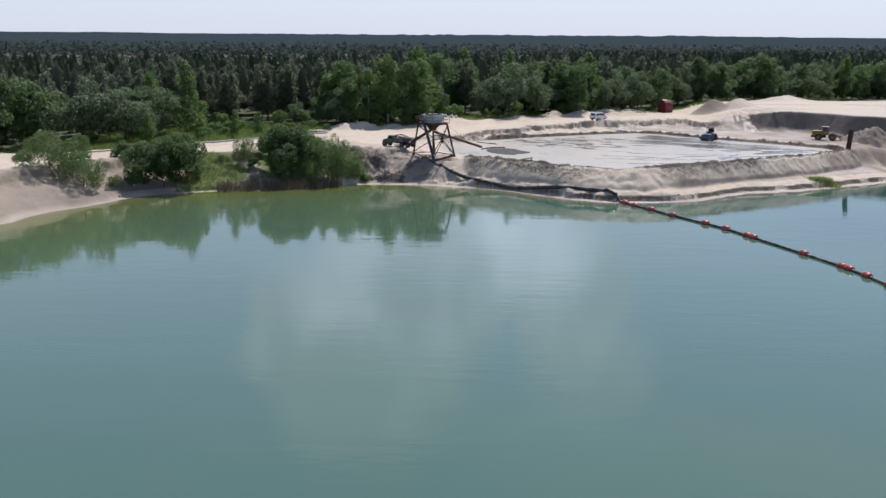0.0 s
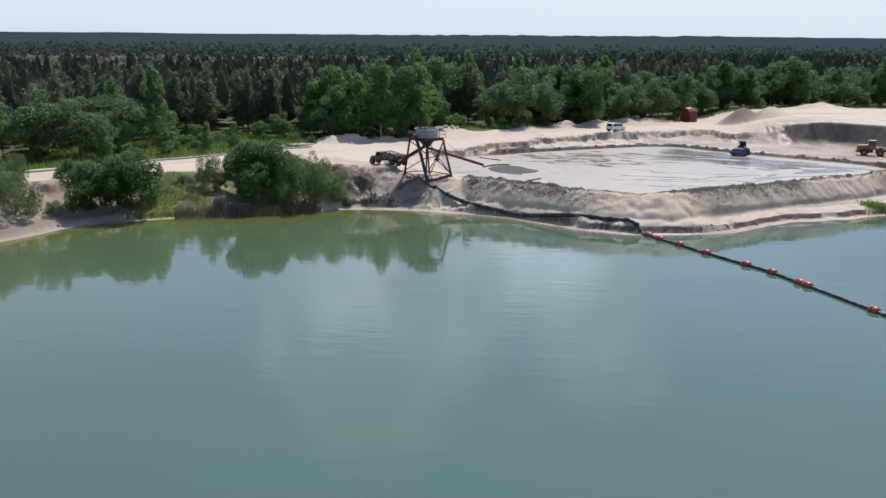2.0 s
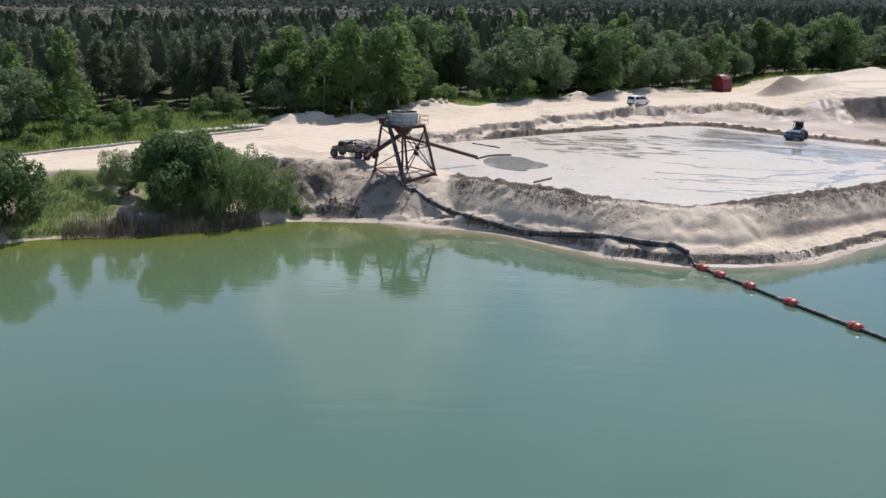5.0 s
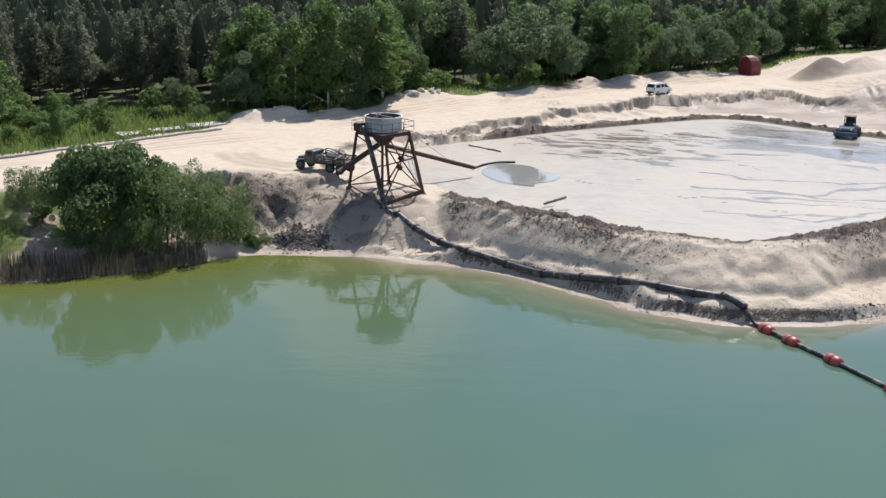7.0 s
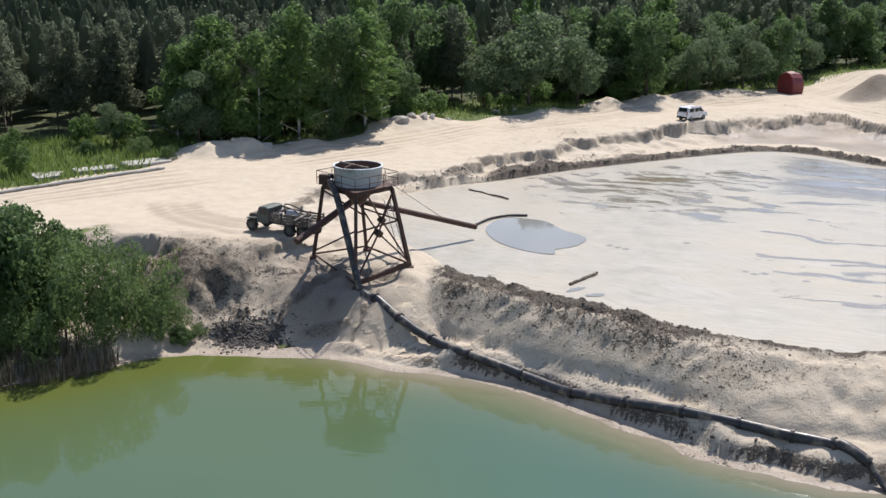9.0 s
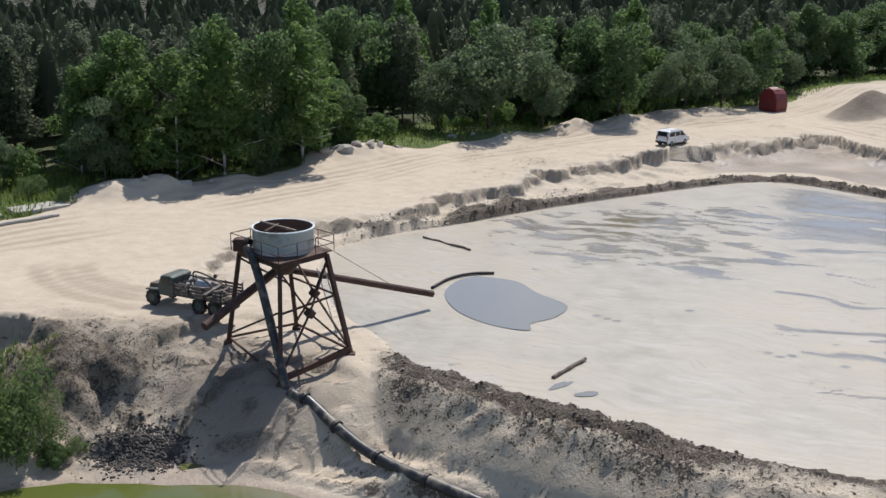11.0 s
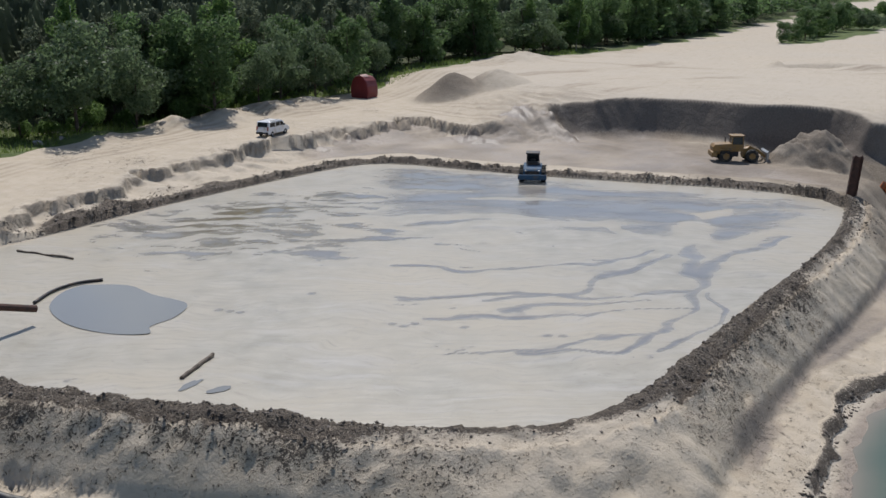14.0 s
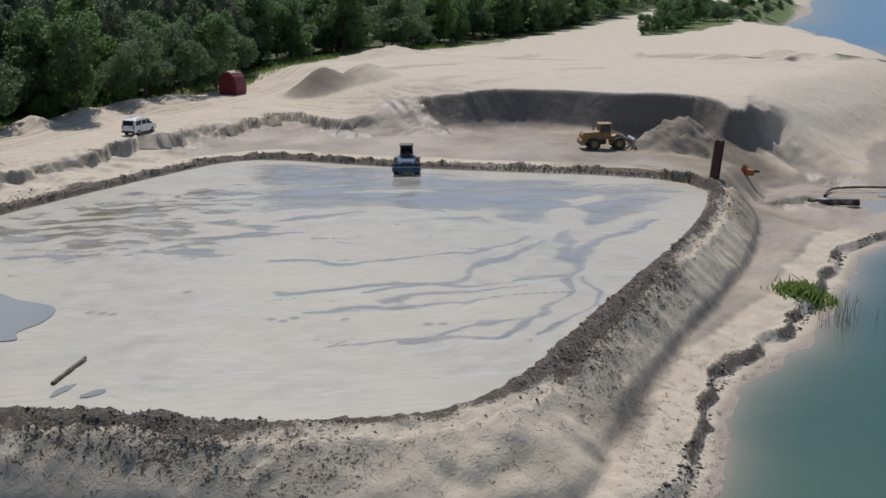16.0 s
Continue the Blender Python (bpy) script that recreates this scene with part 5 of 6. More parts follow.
side = side[inside(FOREST_R, side[:, 0], side[:, 1]) < 45]
tree_stuff("roadside_wood", side, 70, 0.75, LEAF, "broadleaf wood along the far end of the road", 15, (7, 12), 1.5)
low_wood = wood_places(7.5, -420, 620, 330, 900, 125, 12)
tree_stuff("young_wood", low_wood, 10, 1.1, HEATH, "low young trees and heath stretching back behind the pines", 7, (1.8, 5.0), 1.3)
far_wood = wood_places(11, -700, 900, 900, 1250, 60, 13)
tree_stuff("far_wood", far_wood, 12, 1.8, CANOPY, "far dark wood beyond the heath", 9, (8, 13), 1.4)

# the far canopy, a rough roof of leaves out to the skyline
CX, CY = grid_axis([(-700, 9), (900, 0)], -4400, 4400, 1.12), grid_axis([(1180, 9), (1700, 0)], 1170, 4850, 1.1)
UX, UY = np.meshgrid(CX, CY)
roof = 8 + 6 * step(1250, 2200, UY) + 2.6 * fbm(UX, UY, 30, 3, 4) + 2.5 * fbm(UX, UY, 300, 3, 9) + 13 * step(2600, 4600, UY) + 4 * fbm(UX, UY, 900, 3, 19) * step(1500, 4000, UY)
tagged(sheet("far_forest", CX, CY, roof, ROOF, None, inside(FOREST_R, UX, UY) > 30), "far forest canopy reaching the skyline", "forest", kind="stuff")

# ---- the screening tower ----
tower = thing("screening_tower", -3.75, 206.3, 4.2, 0, "rusty steel tower carrying a round grey screening tank", "tower")
FEET = [Vector((-3.9, 0.7, 0.3)), Vector((-0.05, -3.9, -0.9)), Vector((4.05, -0.9, 0)), Vector((0.15, 3.9, 0.1))]
TOPS = [Vector((-3.0, 1.0, 6.2)), Vector((-0.1, -2.1, 6.2)), Vector((2.5, 0.7, 6.2)), Vector((-0.3, 3.8, 6.2))]
for f, t in zip(FEET, TOPS):
    leg = part("leg", beam(f - (t - f) * 0.04, t, 0.26, 0.26), RUST, tower)
    part("foot", box((0.55, 0.55, 0.35), tuple(f), bevel=0.04), RUST, leg)
for i in range(4):
    j = (i + 1) % 4
    a0, a1, b0, b1 = FEET[i], TOPS[i], FEET[j], TOPS[j]
    part("lower_beam", beam(a0.lerp(a1, 0.06), b0.lerp(b1, 0.06), *((0.26, 0.36) if i == 1 else (0.1, 0.14))), RUST, tower)
    if i in (1, 2):
        part("middle_beam", beam(a0.lerp(a1, 0.6), b0.lerp(b1, 0.6), 0.1, 0.12), RUST, tower)
    part("top_beam", beam(a1, b1, 0.2, 0.34), RUST, tower)
    mid = (a0.lerp(a1, 0.52) + b0.lerp(b1, 0.52)) / 2
    if i == 0:
        part("brace", beam(a0.lerp(a1, 0.1), b0.lerp(b1, 0.62), 0.1, 0.12), RUST, tower)
        continue
    if i == 3:
        part("brace", beam(a0.lerp(a1, 0.5), b0.lerp(b1, 0.95), 0.1, 0.12), RUST, tower)
        continue
    for p in (a0.lerp(a1, 0.08), b0.lerp(b1, 0.08), a0.lerp(a1, 0.95), b0.lerp(b1, 0.95)):
        part("brace", beam(p, mid, 0.1, 0.12), RUST, tower)
    part("gusset", box((0.5, 0.5, 0.5), tuple(mid), (20, 30, 45), 0.05), RUST, tower)
middle = sum(TOPS, Vector()) / 4
plate = [(p - middle) * 1.14 + middle for p in TOPS]
deck = bmesh.new()
lo, hi = [deck.verts.new(p + Vector((0, 0, 0.19))) for p in plate], [deck.verts.new(p + Vector((0, 0, 0.25))) for p in plate]
deck.faces.new(lo[::-1])
deck.faces.new(hi)
for i in range(4):
    deck.faces.new((lo[i], lo[(i + 1) % 4], hi[(i + 1) % 4], hi[i]))
part("platform", deck, RUST, tower)
tank_c = Vector((-0.2, 1.0, 6.35))
bm = lathe([(0.5, 0.02), (1.86, 0.05), (1.9, 0.1), (1.93, 1.5), (1.99, 1.52), (1.99, 1.62), (1.87, 1.62), (1.85, 0.5), (0.4, 0.2)], 40)
bmesh.ops.translate(bm, verts=bm.verts, vec=tank_c)
tank = part("tank", bm, TANK_PAINT, tower, "round grey-blue painted steel tank", True)
bm = lathe([(1.84, 0.52), (1.84, 1.6)], 40)
bmesh.ops.translate(bm, verts=bm.verts, vec=tank_c)
part("lining", bm, RUST, tank, "rusty inside of the tank", True)
part("cross_bar", beam(tank_c + Vector((-1.5, 0.9, 1.66)), tank_c + Vector((1.0, -1.5, 1.66)), 0.16, 0.12), WOOD, tank)
part("cross_bar", beam(tank_c + Vector((-0.9, -1.5, 1.62)), tank_c + Vector((-0.3, 0.2, 1.66)), 0.14, 0.12), RUST, tank)
rail = [TOPS[0] + Vector((-0.5, 0, 0.2)), TOPS[1] + Vector((0, -0.5, 0.2)), TOPS[2] + Vector((0.5, 0, 0.2)), TOPS[3] + Vector((0, 0.5, 0.2))]
for i in range(4):
    a, b = rail[i], rail[(i + 1) % 4]
    for t in (0.0, 0.33, 0.66):
        p = a.lerp(b, t)
        part("rail_post", rod(p, p + Vector((0, 0, 1.1)), 0.03, sides=6), RUST, tower)
    for h in (0.55, 1.1):
        part("handrail", rod(a + Vector((0, 0, h)), b + Vector((0, 0, h)), 0.03, sides=6), RUST, tower)
part("motor", box((0.7, 0.5, 0.8), (-2.9, 0.4, 6.9), bevel=0.08), RUST, tower)
part("motor_housing", rod((-3.1, 0.9, 7.0), (-2.2, 0.5, 7.0), 0.28, sides=14), DARK_STEEL, tower)
part("riser_pipe", tube(curve([(-2.3, -0.4, 7.0), (-1.6, -1.2, 5.6), (-0.4, -3.0, 1.6), (0.4, -4.4, -1.2)], 5), 0.27, 14), BLACK_PIPE, tower, "black slurry riser pipe", True)
part("side_chute", tube([(-0.4, 2.9, 4.9), (-4.65, -2.95, 2.65)], 0.28, 12), RUST, tower, "rusty waste chute pointing down")
part("long_chute", tube([(0.1, 3.2, 4.4), (9.4, 8.7, 1.0)], 0.24, 12), RUST, tower, "long rusty discharge trough over the basin")
part("stay_cable", rod((1.6, 2.6, 6.6), (6.4, 6.7, 2.35), 0.02, sides=5), DARK_STEEL, tower)
part("hopper", bmesh.ops.create_cone(cone := bmesh.new(), cap_ends=True, segments=18, radius1=0.45, radius2=1.7, depth=1.5, matrix=Matrix.Translation((-0.2, 1.0, 5.6))) and cone, RUST, tower, smooth=True)
lad_a, lad_b = Vector((3.4, 1.0, 0.3)), Vector((2.0, 1.9, 5.0))
for off in (Vector((-0.2, -0.25, 0)), Vector((0.2, 0.25, 0))):
    part("ladder_rail", beam(lad_a + off, lad_b + off, 0.05, 0.05), GREY_STEEL, tower)
for k in range(14):
    p = lad_a.lerp(lad_b, (k + 0.5) / 14)
    part("rung", rod(p + Vector((-0.2, -0.25, 0)), p + Vector((0.2, 0.25, 0)), 0.022, sides=6), GREY_STEEL, tower)

# ---- the slurry line ----
line = thing("slurry_pipeline", 0, 0, 0, 0, "black slurry pipe from the tower floating out on red floats", "pipeline")
LAND_RUN = [(-3.2, 201.6, 3.3), (-1.6, 200.4, 2.7), (1.2, 197.2, 2.2), (4.2, 194.6, 2.0), (8.4, 191.8, 1.9), (12.2, 188.5, 1.75), (16, 185.5, 1.6), (19.6, 183.0, 1.5), (23, 181.0, 1.2), (25.6, 179.6, 0.8), (27.2, 178.2, 0.45)]
LAND_RUN = [(x, y, z if y > 199 else ground_z(x, y) + 0.2) for x, y, z in LAND_RUN]
run = curve(LAND_RUN, 6)
beds = [ground_z(p.x, p.y) for p in run]
for i, p in enumerate(run):
    if 3 < i < len(run) - 6:
        w = beds[max(0, i - 5):i + 6]
        p.z = sum(w) / len(w) + 0.2
part("shore_pipe", tube(run, 0.33, 14), BLACK_PIPE, line, "black pipe half sunk in sand", True)
for i in range(4, len(run) - 2, 5):
    p, q = run[i], run[i + 1]
    part("flange", rod(p, p + (q - p).normalized() * 0.22, 0.42, sides=16), DARK_STEEL, line)
AFLOAT = [LAND_RUN[-1], (27.75, 177.1, ground_z(27.75, 177.1) + 0.2), (28.3, 176, 0.25), (29.4, 173.5, 0.16), (31.3, 169.6, 0.14), (33.6, 164.3, 0.14), (37, 157.2, 0.14), (39, 152.8, 0.14), (40.8, 147.1, 0.14), (44.4, 135.3, 0.14), (46.8, 126.9, 0.14), (48.4, 117.7, 0.14), (49.2, 106, 0.14), (48.6, 90, 0.14), (46, 70, 0.14)]
FLOATS = ((176, False), (173.5, False), (169.6, False), (164.3, False), (157.2, False), (152.8, False), (147.1, True), (135.3, False), (126.9, True), (122.9, False), (117.7, False), (108, False), (98, False))
float_run = curve(AFLOAT, 8)
part("floating_pipe", tube(float_run, 0.17, 10), BLACK_PIPE, line, "thin black pipe lying on the water", True)


def pair_float(x, y, turn, double=False):
    fl = None
    for k in ((-0.62, 0.62) if double else (0.0,)):
        bm = lathe([(0.0, -0.72), (0.3, -0.7), (0.44, -0.58), (0.5, -0.2), (0.46, 0.0), (0.5, 0.2), (0.44, 0.58), (0.3, 0.7), (0.0, 0.72)], 16)
        bmesh.ops.transform(bm, matrix=pose(x, y, 0.13, 0, 0, turn) @ Matrix.Translation((k * 1.2, 0, 0)) @ pose(0, 0, 0, 0, 90, 0), verts=bm.verts)
        fl = part("float", bm, FLOAT_RED, line, "red plastic pipe float", True)
        bm = lathe([(0.52, -0.06), (0.53, 0.0), (0.52, 0.06)], 16)
        bmesh.ops.transform(bm, matrix=pose(x, y, 0.13, 0, 0, turn) @ Matrix.Translation((k * 1.2, 0, 0)) @ pose(0, 0, 0, 0, 90, 0), verts=bm.verts)
        part("strap", bm, DARK_STEEL, fl)


def along(points, y):
    a = min(range(len(points) - 1), key=lambda i: abs(points[i].y - y))
    d = points[a + 1] - points[a]
    return points[a].lerp(points[a + 1], 0.5), math.degrees(math.atan2(d.y, d.x))


for fy, two in FLOATS:
    p, ang = along(float_run, fy)
    pair_float(p.x, p.y, ang, two)

# ---- vehicles ----
def wheel(parent, x, y, z, r, w, rim_mat):
    bm = lathe([(r * 0.5, -w / 2), (r * 0.93, -w / 2), (r, -w * 0.36), (r, w * 0.36), (r * 0.93, w / 2), (r * 0.5, w / 2)], 20)
    for k in range(10):
        a = k * math.pi / 5
        box((0.1 * r, 0.16 * r, w * 0.9), (r * math.cos(a), r * math.sin(a), 0), (0, 0, math.degrees(a)), 0, bm)
    bmesh.ops.transform(bm, matrix=pose(x, y, z, 90, 0, 0), verts=bm.verts)
    wh = part("wheel", bm, RUBBER, parent)
    bm = lathe([(0.02, -w * 0.3), (r * 0.2, -w * 0.34), (r * 0.5, -w * 0.42), (r * 0.55, -w * 0.5), (r * 0.55, w * 0.5), (r * 0.5, w * 0.42), (r * 0.2, w * 0.34), (0.02, w * 0.3)], 16)
    bmesh.ops.transform(bm, matrix=pose(x, y, z, 90, 0, 0), verts=bm.verts)
    part("rim", bm, rim_mat, wh)
    return wh


van = thing("van", 36.2, 271.6, ground_z(36.2, 271.6) + 0.02, 41, "white passenger van parked on the sand road", "van")
part("body", extruded([(-2.2, 0.35), (-2.2, 0.9), (-2.1, 1.2), (-1.95, 1.82), (-1.7, 1.9), (0.5, 1.88), (0.85, 1.78), (1.45, 1.15), (2.1, 0.98), (2.25, 0.75), (2.25, 0.35)], 1.78, bevel=0.07), VAN_WHITE, van, "white painted body")
for s in (-1, 1):
    part("side_window", box((1.0, 0.02, 0.5), (-1.3, s * 0.9, 1.45), bevel=0.02), GLASS_DARK, van)
    part("side_window", box((0.8, 0.02, 0.5), (-0.2, s * 0.9, 1.45), bevel=0.02), GLASS_DARK, van)
    part("front_window", extruded([(0.32, 1.2), (0.32, 1.7), (0.7, 1.68), (1.12, 1.2)], 0.02, bevel=0), GLASS_DARK, van).location = (0, s * 0.9, 0)
    part("tail_lamp", box((0.06, 0.16, 0.5), (-2.16, s * 0.78, 1.05), (0, 6, 0), 0.02), FLOAT_RED, van)
    part("headlamp", box((0.2, 0.34, 0.16), (2.14, s * 0.66, 0.86), (0, 20, 0), 0.04), GREY_STEEL, van)
    part("mirror", box((0.16, 0.2, 0.2), (1.0, s * 1.0, 1.25), bevel=0.04), DARK_STEEL, van)
    part("roof_rail", rod((-1.6, s * 0.72, 1.94), (0.3, s * 0.72, 1.94), 0.025, sides=6), DARK_STEEL, van)
    for x in (-1.35, 1.4):
        wheel(van, x, s * 0.8, 0.33, 0.33, 0.22, GREY_STEEL)
part("rear_window", box((0.02, 1.4, 0.55), (-2.08, 0, 1.5), (0, 14, 0), 0.01), GLASS_DARK, van)
part("windscreen", box((0.02, 1.5, 0.8), (1.2, 0, 1.48), (0, -43, 0), 0.01), GLASS_DARK, van)
part("rear_bumper", box((0.2, 1.7, 0.24), (-2.22, 0, 0.5), bevel=0.05), DARK_STEEL, van)
part("front_bumper", box((0.2, 1.7, 0.26), (2.26, 0, 0.5), bevel=0.06), DARK_STEEL, van)

truck = thing("flatbed_truck", -10.6, 211.2, ground_z(-10.6, 211.2) + 0.02, 150, "old derelict flatbed truck loaded with scrap metal", "truck")
part("chassis", box((6.6, 0.9, 0.25), (0, 0, 0.85), bevel=0.03), DARK_STEEL, truck)
part("bonnet", extruded([(2.2, 0.8), (2.2, 1.5), (3.3, 1.4), (3.45, 0.85)], 1.2, bevel=0.08), TRUCK_GREEN, truck)
cab = part("cab", extruded([(0.9, 0.8), (0.9, 2.15), (1.2, 2.25), (1.95, 2.2), (2.25, 1.5), (2.25, 0.8)], 1.9, bevel=0.08), TRUCK_GREEN, truck, "faded green truck cab")
part("windscreen", box((0.03, 1.6, 0.6), (2.12, 0, 1.83), (0, -24, 0)), GLASS_DARK, cab)
part("bed_floor", box((4.2, 2.2, 0.14), (-1.3, 0, 1.15), bevel=0.02), SCRAP, truck)
for s in (-1, 1):
    part("cab_window", box((0.7, 0.03, 0.5), (1.5, s * 0.96, 1.82)), GLASS_DARK, cab)
    part("mudguard", box((1.1, 0.4, 0.12), (2.75, s * 0.85, 1.12), (0, 5, 0), 0.05), TRUCK_GREEN, truck)
    for k in range(3):
        part("side_board", box((4.2, 0.05, 0.16), (-1.3, s * 1.1, 1.32 + 0.22 * k), bevel=0.01), SCRAP, truck)
    for x in (-3.3, -1.9, -0.6, 0.7):
        part("stake", box((0.08, 0.08, 0.8), (x, s * 1.13, 1.5)), DARK_STEEL, truck)
    for x in (2.75, -1.3, -2.6):
        wheel(truck, x, s * 0.92, 0.55, 0.55, 0.34, TRUCK_GREEN)
scrap_rng = np.random.default_rng(4)
for k in range(22):
    a = Vector((scrap_rng.uniform(-3.2, 0.4), scrap_rng.uniform(-0.9, 0.9), 1.35 + scrap_rng.uniform(0, 0.5)))
    d = Vector((scrap_rng.normal(0, 1), scrap_rng.normal(0, 0.7), scrap_rng.normal(0, 0.25))).normalized() * scrap_rng.uniform(0.4, 1.0)
    part("scrap_piece", rod(a - d, a + d, scrap_rng.uniform(0.04, 0.13), sides=8) if k % 3 else beam(a - d, a + d, 0.25, 0.08), GREY_STEEL if k % 7 == 0 else SCRAP, truck)
for y in (-0.75, 0.75):
    part("hoop", tube(curve([(0.5, y, 1.3), (0.2, y * 0.6, 2.35), (-1.6, y * 0.5, 2.1), (-2.6, y, 1.4)], 5), 0.06, 7), DARK_STEEL, truck)
part("drum", rod((-1.8, 0.2, 1.7), (-0.7, 0.3, 1.75), 0.38, sides=16), GREY_STEEL, truck, "pale steel drum")

loader = thing("wheel_loader", 83.4, 242.4, ground_z(83.2, 242.2) + 0.02, -24, "yellow wheel loader with a grey bucket in the pit", "wheel loader")
part("engine_cover", extruded([(-3.4, 1.0), (-3.5, 1.9), (-3.2, 2.25), (-1.1, 2.35), (-1.1, 0.9)], 1.9, bevel=0.12), YELLOW, loader)
part("counterweight", box((0.7, 2.3, 0.7), (-3.3, 0, 1.0), bevel=0.15), YELLOW, loader)
part("rear_frame", box((3.0, 1.2, 0.6), (-1.7, 0, 0.95), bevel=0.08), DARK_STEEL, loader)
part("front_frame", extruded([(0.3, 0.6), (0.3, 1.6), (1.3, 1.9), (2.1, 1.3), (2.1, 0.6)], 1.1, bevel=0.08), YELLOW, loader)
cab = part("cab", box((1.5, 1.45, 0.9), (-0.4, 0, 1.75), bevel=0.08), YELLOW, loader)
part("cab_glass", box((1.4, 1.35, 1.0), (-0.4, 0, 2.65), bevel=0.05, taper=0.92), GLASS_DARK, cab)
part("roof", box((1.7, 1.65, 0.16), (-0.42, 0, 3.24), bevel=0.06), YELLOW, cab, "sunlit pale yellow cab roof")
for x, y in ((0.3, 0.68), (0.3, -0.68), (-1.1, 0.68), (-1.1, -0.68)):
    part("cab_post", rod((x, y, 2.1), (x * 0.92 - 0.03, y * 0.93, 3.2), 0.06, sides=6), YELLOW, cab)
part("exhaust", rod((-1.7, 0.5, 2.3), (-1.7, 0.5, 3.0), 0.07, sides=8), DARK_STEEL, loader)
for s in (-1, 1):
    part("lift_arm", extruded([(0.9, 1.7), (1.1, 2.0), (2.6, 1.3), (3.4, 0.6), (3.2, 0.4), (2.4, 1.0)], 0.22, bevel=0.03), YELLOW, loader).location = (0, s * 0.55, 0)
    part("ram", rod((0.8, s * 0.3, 1.2), (2.5, s * 0.5, 1.1), 0.08, sides=8), GREY_STEEL, loader)
    part("mudguard", box((1.5, 0.6, 0.1), (-1.9, s * 1.05, 1.62), bevel=0.05), YELLOW, loader)
    for x in (-1.9, 1.35):
        wheel(loader, x, s * 1.05, 0.8, 0.8, 0.62, YELLOW)
part("bucket", extruded([(3.1, 0.15), (3.05, 1.25), (3.3, 1.45), (3.4, 1.35), (3.3, 0.5), (3.5, 0.25), (4.5, 0.1), (4.45, 0.02)], 2.9, bevel=0.03), GREY_STEEL, loader, "scoured grey steel bucket")

loader.scale = (0.92, 0.92, 0.92)

tractor = thing("blue_tractor", 57.6, 244.2, 4.12, 241, "blue tractor with an open dark cab at the basin's edge", "tractor")
part("bonnet", extruded([(0.2, 0.8), (0.2, 1.65), (1.9, 1.55), (2.1, 1.4), (2.1, 0.75)], 1.9, bevel=0.1), BLUE, tractor)
part("rear_body", box((2.0, 2.0, 0.9), (-0.9, 0, 1.1), bevel=0.12), BLUE, tractor)
part("grille", box((0.06, 1.5, 0.5), (2.11, 0, 1.08), bevel=0.02), DARK_STEEL, tractor)
part("front_blade", box((0.16, 3.0, 0.55), (2.45, 0, 0.75), (0, 8, 0), 0.04), BLUE, tractor)
part("seat", box((0.5, 0.55, 0.7), (-0.9, 0, 1.75), bevel=0.08), RUBBER, tractor)
part("steering_wheel", tube([(-0.35 + 0.05 * math.sin(a), 0.2 * math.cos(a), 2.0 + 0.2 * math.sin(a)) for a in np.linspace(0, 2 * math.pi, 13)], 0.025, 6), DARK_STEEL, tractor)
part("dashboard", box((0.3, 1.1, 0.45), (-0.1, 0, 1.75), bevel=0.06), DARK_STEEL, tractor)
part("rear_window", box((0.04, 1.2, 0.9), (-1.36, 0, 2.2), (0, 4, 0), 0.01), GLASS_DARK, tractor)
part("roof", box((1.5, 1.5, 0.14), (-0.7, 0, 2.86), bevel=0.05), DARK_STEEL, tractor)
for x, y in ((0.0, 0.66), (0.0, -0.66), (-1.4, 0.66), (-1.4, -0.66)):
    part("cab_post", rod((x, y, 1.5), (x * 0.85 - 0.1, y * 0.9, 2.85), 0.055, sides=6), DARK_STEEL, tractor)
for s in (-1, 1):
    part("headlamp", box((0.08, 0.24, 0.16), (2.14, s * 0.7, 1.36), bevel=0.03), GREY_STEEL, tractor)
    for x in (1.2, -1.2):
        wheel(tractor, x, s * 1.15, 0.66, 0.7, 0.5, BLUE)

# ---- other things of the pit ----
shed = thing("red_hut", 58.8, 302.3, ground_z(58.8, 302.3) - 0.05, -58, "faded red arched steel hut beside the road", "hut")
arch = [(-1.75, 0), (-1.95, 0.9), (-1.85, 1.9), (-1.45, 2.8), (-0.8, 3.4), (0, 3.6), (0.8, 3.4), (1.45, 2.8), (1.85, 1.9), (1.95, 0.9), (1.75, 0)]
bm = extruded(arch, 3.0, bevel=0.25)
for v in bm.verts:
    k = 1 - 0.2 * (v.co.y + 1.5) / 3.0
    v.co.x, v.co.z = v.co.x * k * 0.9, v.co.z * (0.6 + 0.4 * k)
part("shell", bm, SHED_RED, shed, smooth=False)
# a paler pinkish band along the top of the arch
part("roof_band", extruded([(-0.75, 3.3), (-0.5, 3.48), (0, 3.62), (0.5, 3.48), (0.75, 3.3), (0, 3.4)], 1.7, bevel=0), SHED_TOP, shed, "paler top of the arch").location = (0, -0.65, 0)
part("door", box((1.0, 0.06, 1.9), (-0.3, -1.5, 1.0), bevel=0.02), SHED_RED, shed)

post = thing("sheet_pile_post", 80.9, 222.0, 4.2, 0, "leaning rusty steel pile at the corner of the basin", "post")
bm = extruded([(-0.4, -0.6), (-0.42, 4.1), (-0.3, 4.5), (0.1, 4.35), (0.42, 4.6), (0.4, -0.6)], 0.12, bevel=0.02)
part("web", bm, RUST, post).matrix_basis = pose(0, 0, 0, 0, 5, -30)
for s in (-1, 1):
    part("flange", box((0.1, 0.45, 5.0), (s * 0.42, 0, 1.9), bevel=0.02), RUST, post).matrix_basis = pose(0, 0, 0, 0, 5, -30)

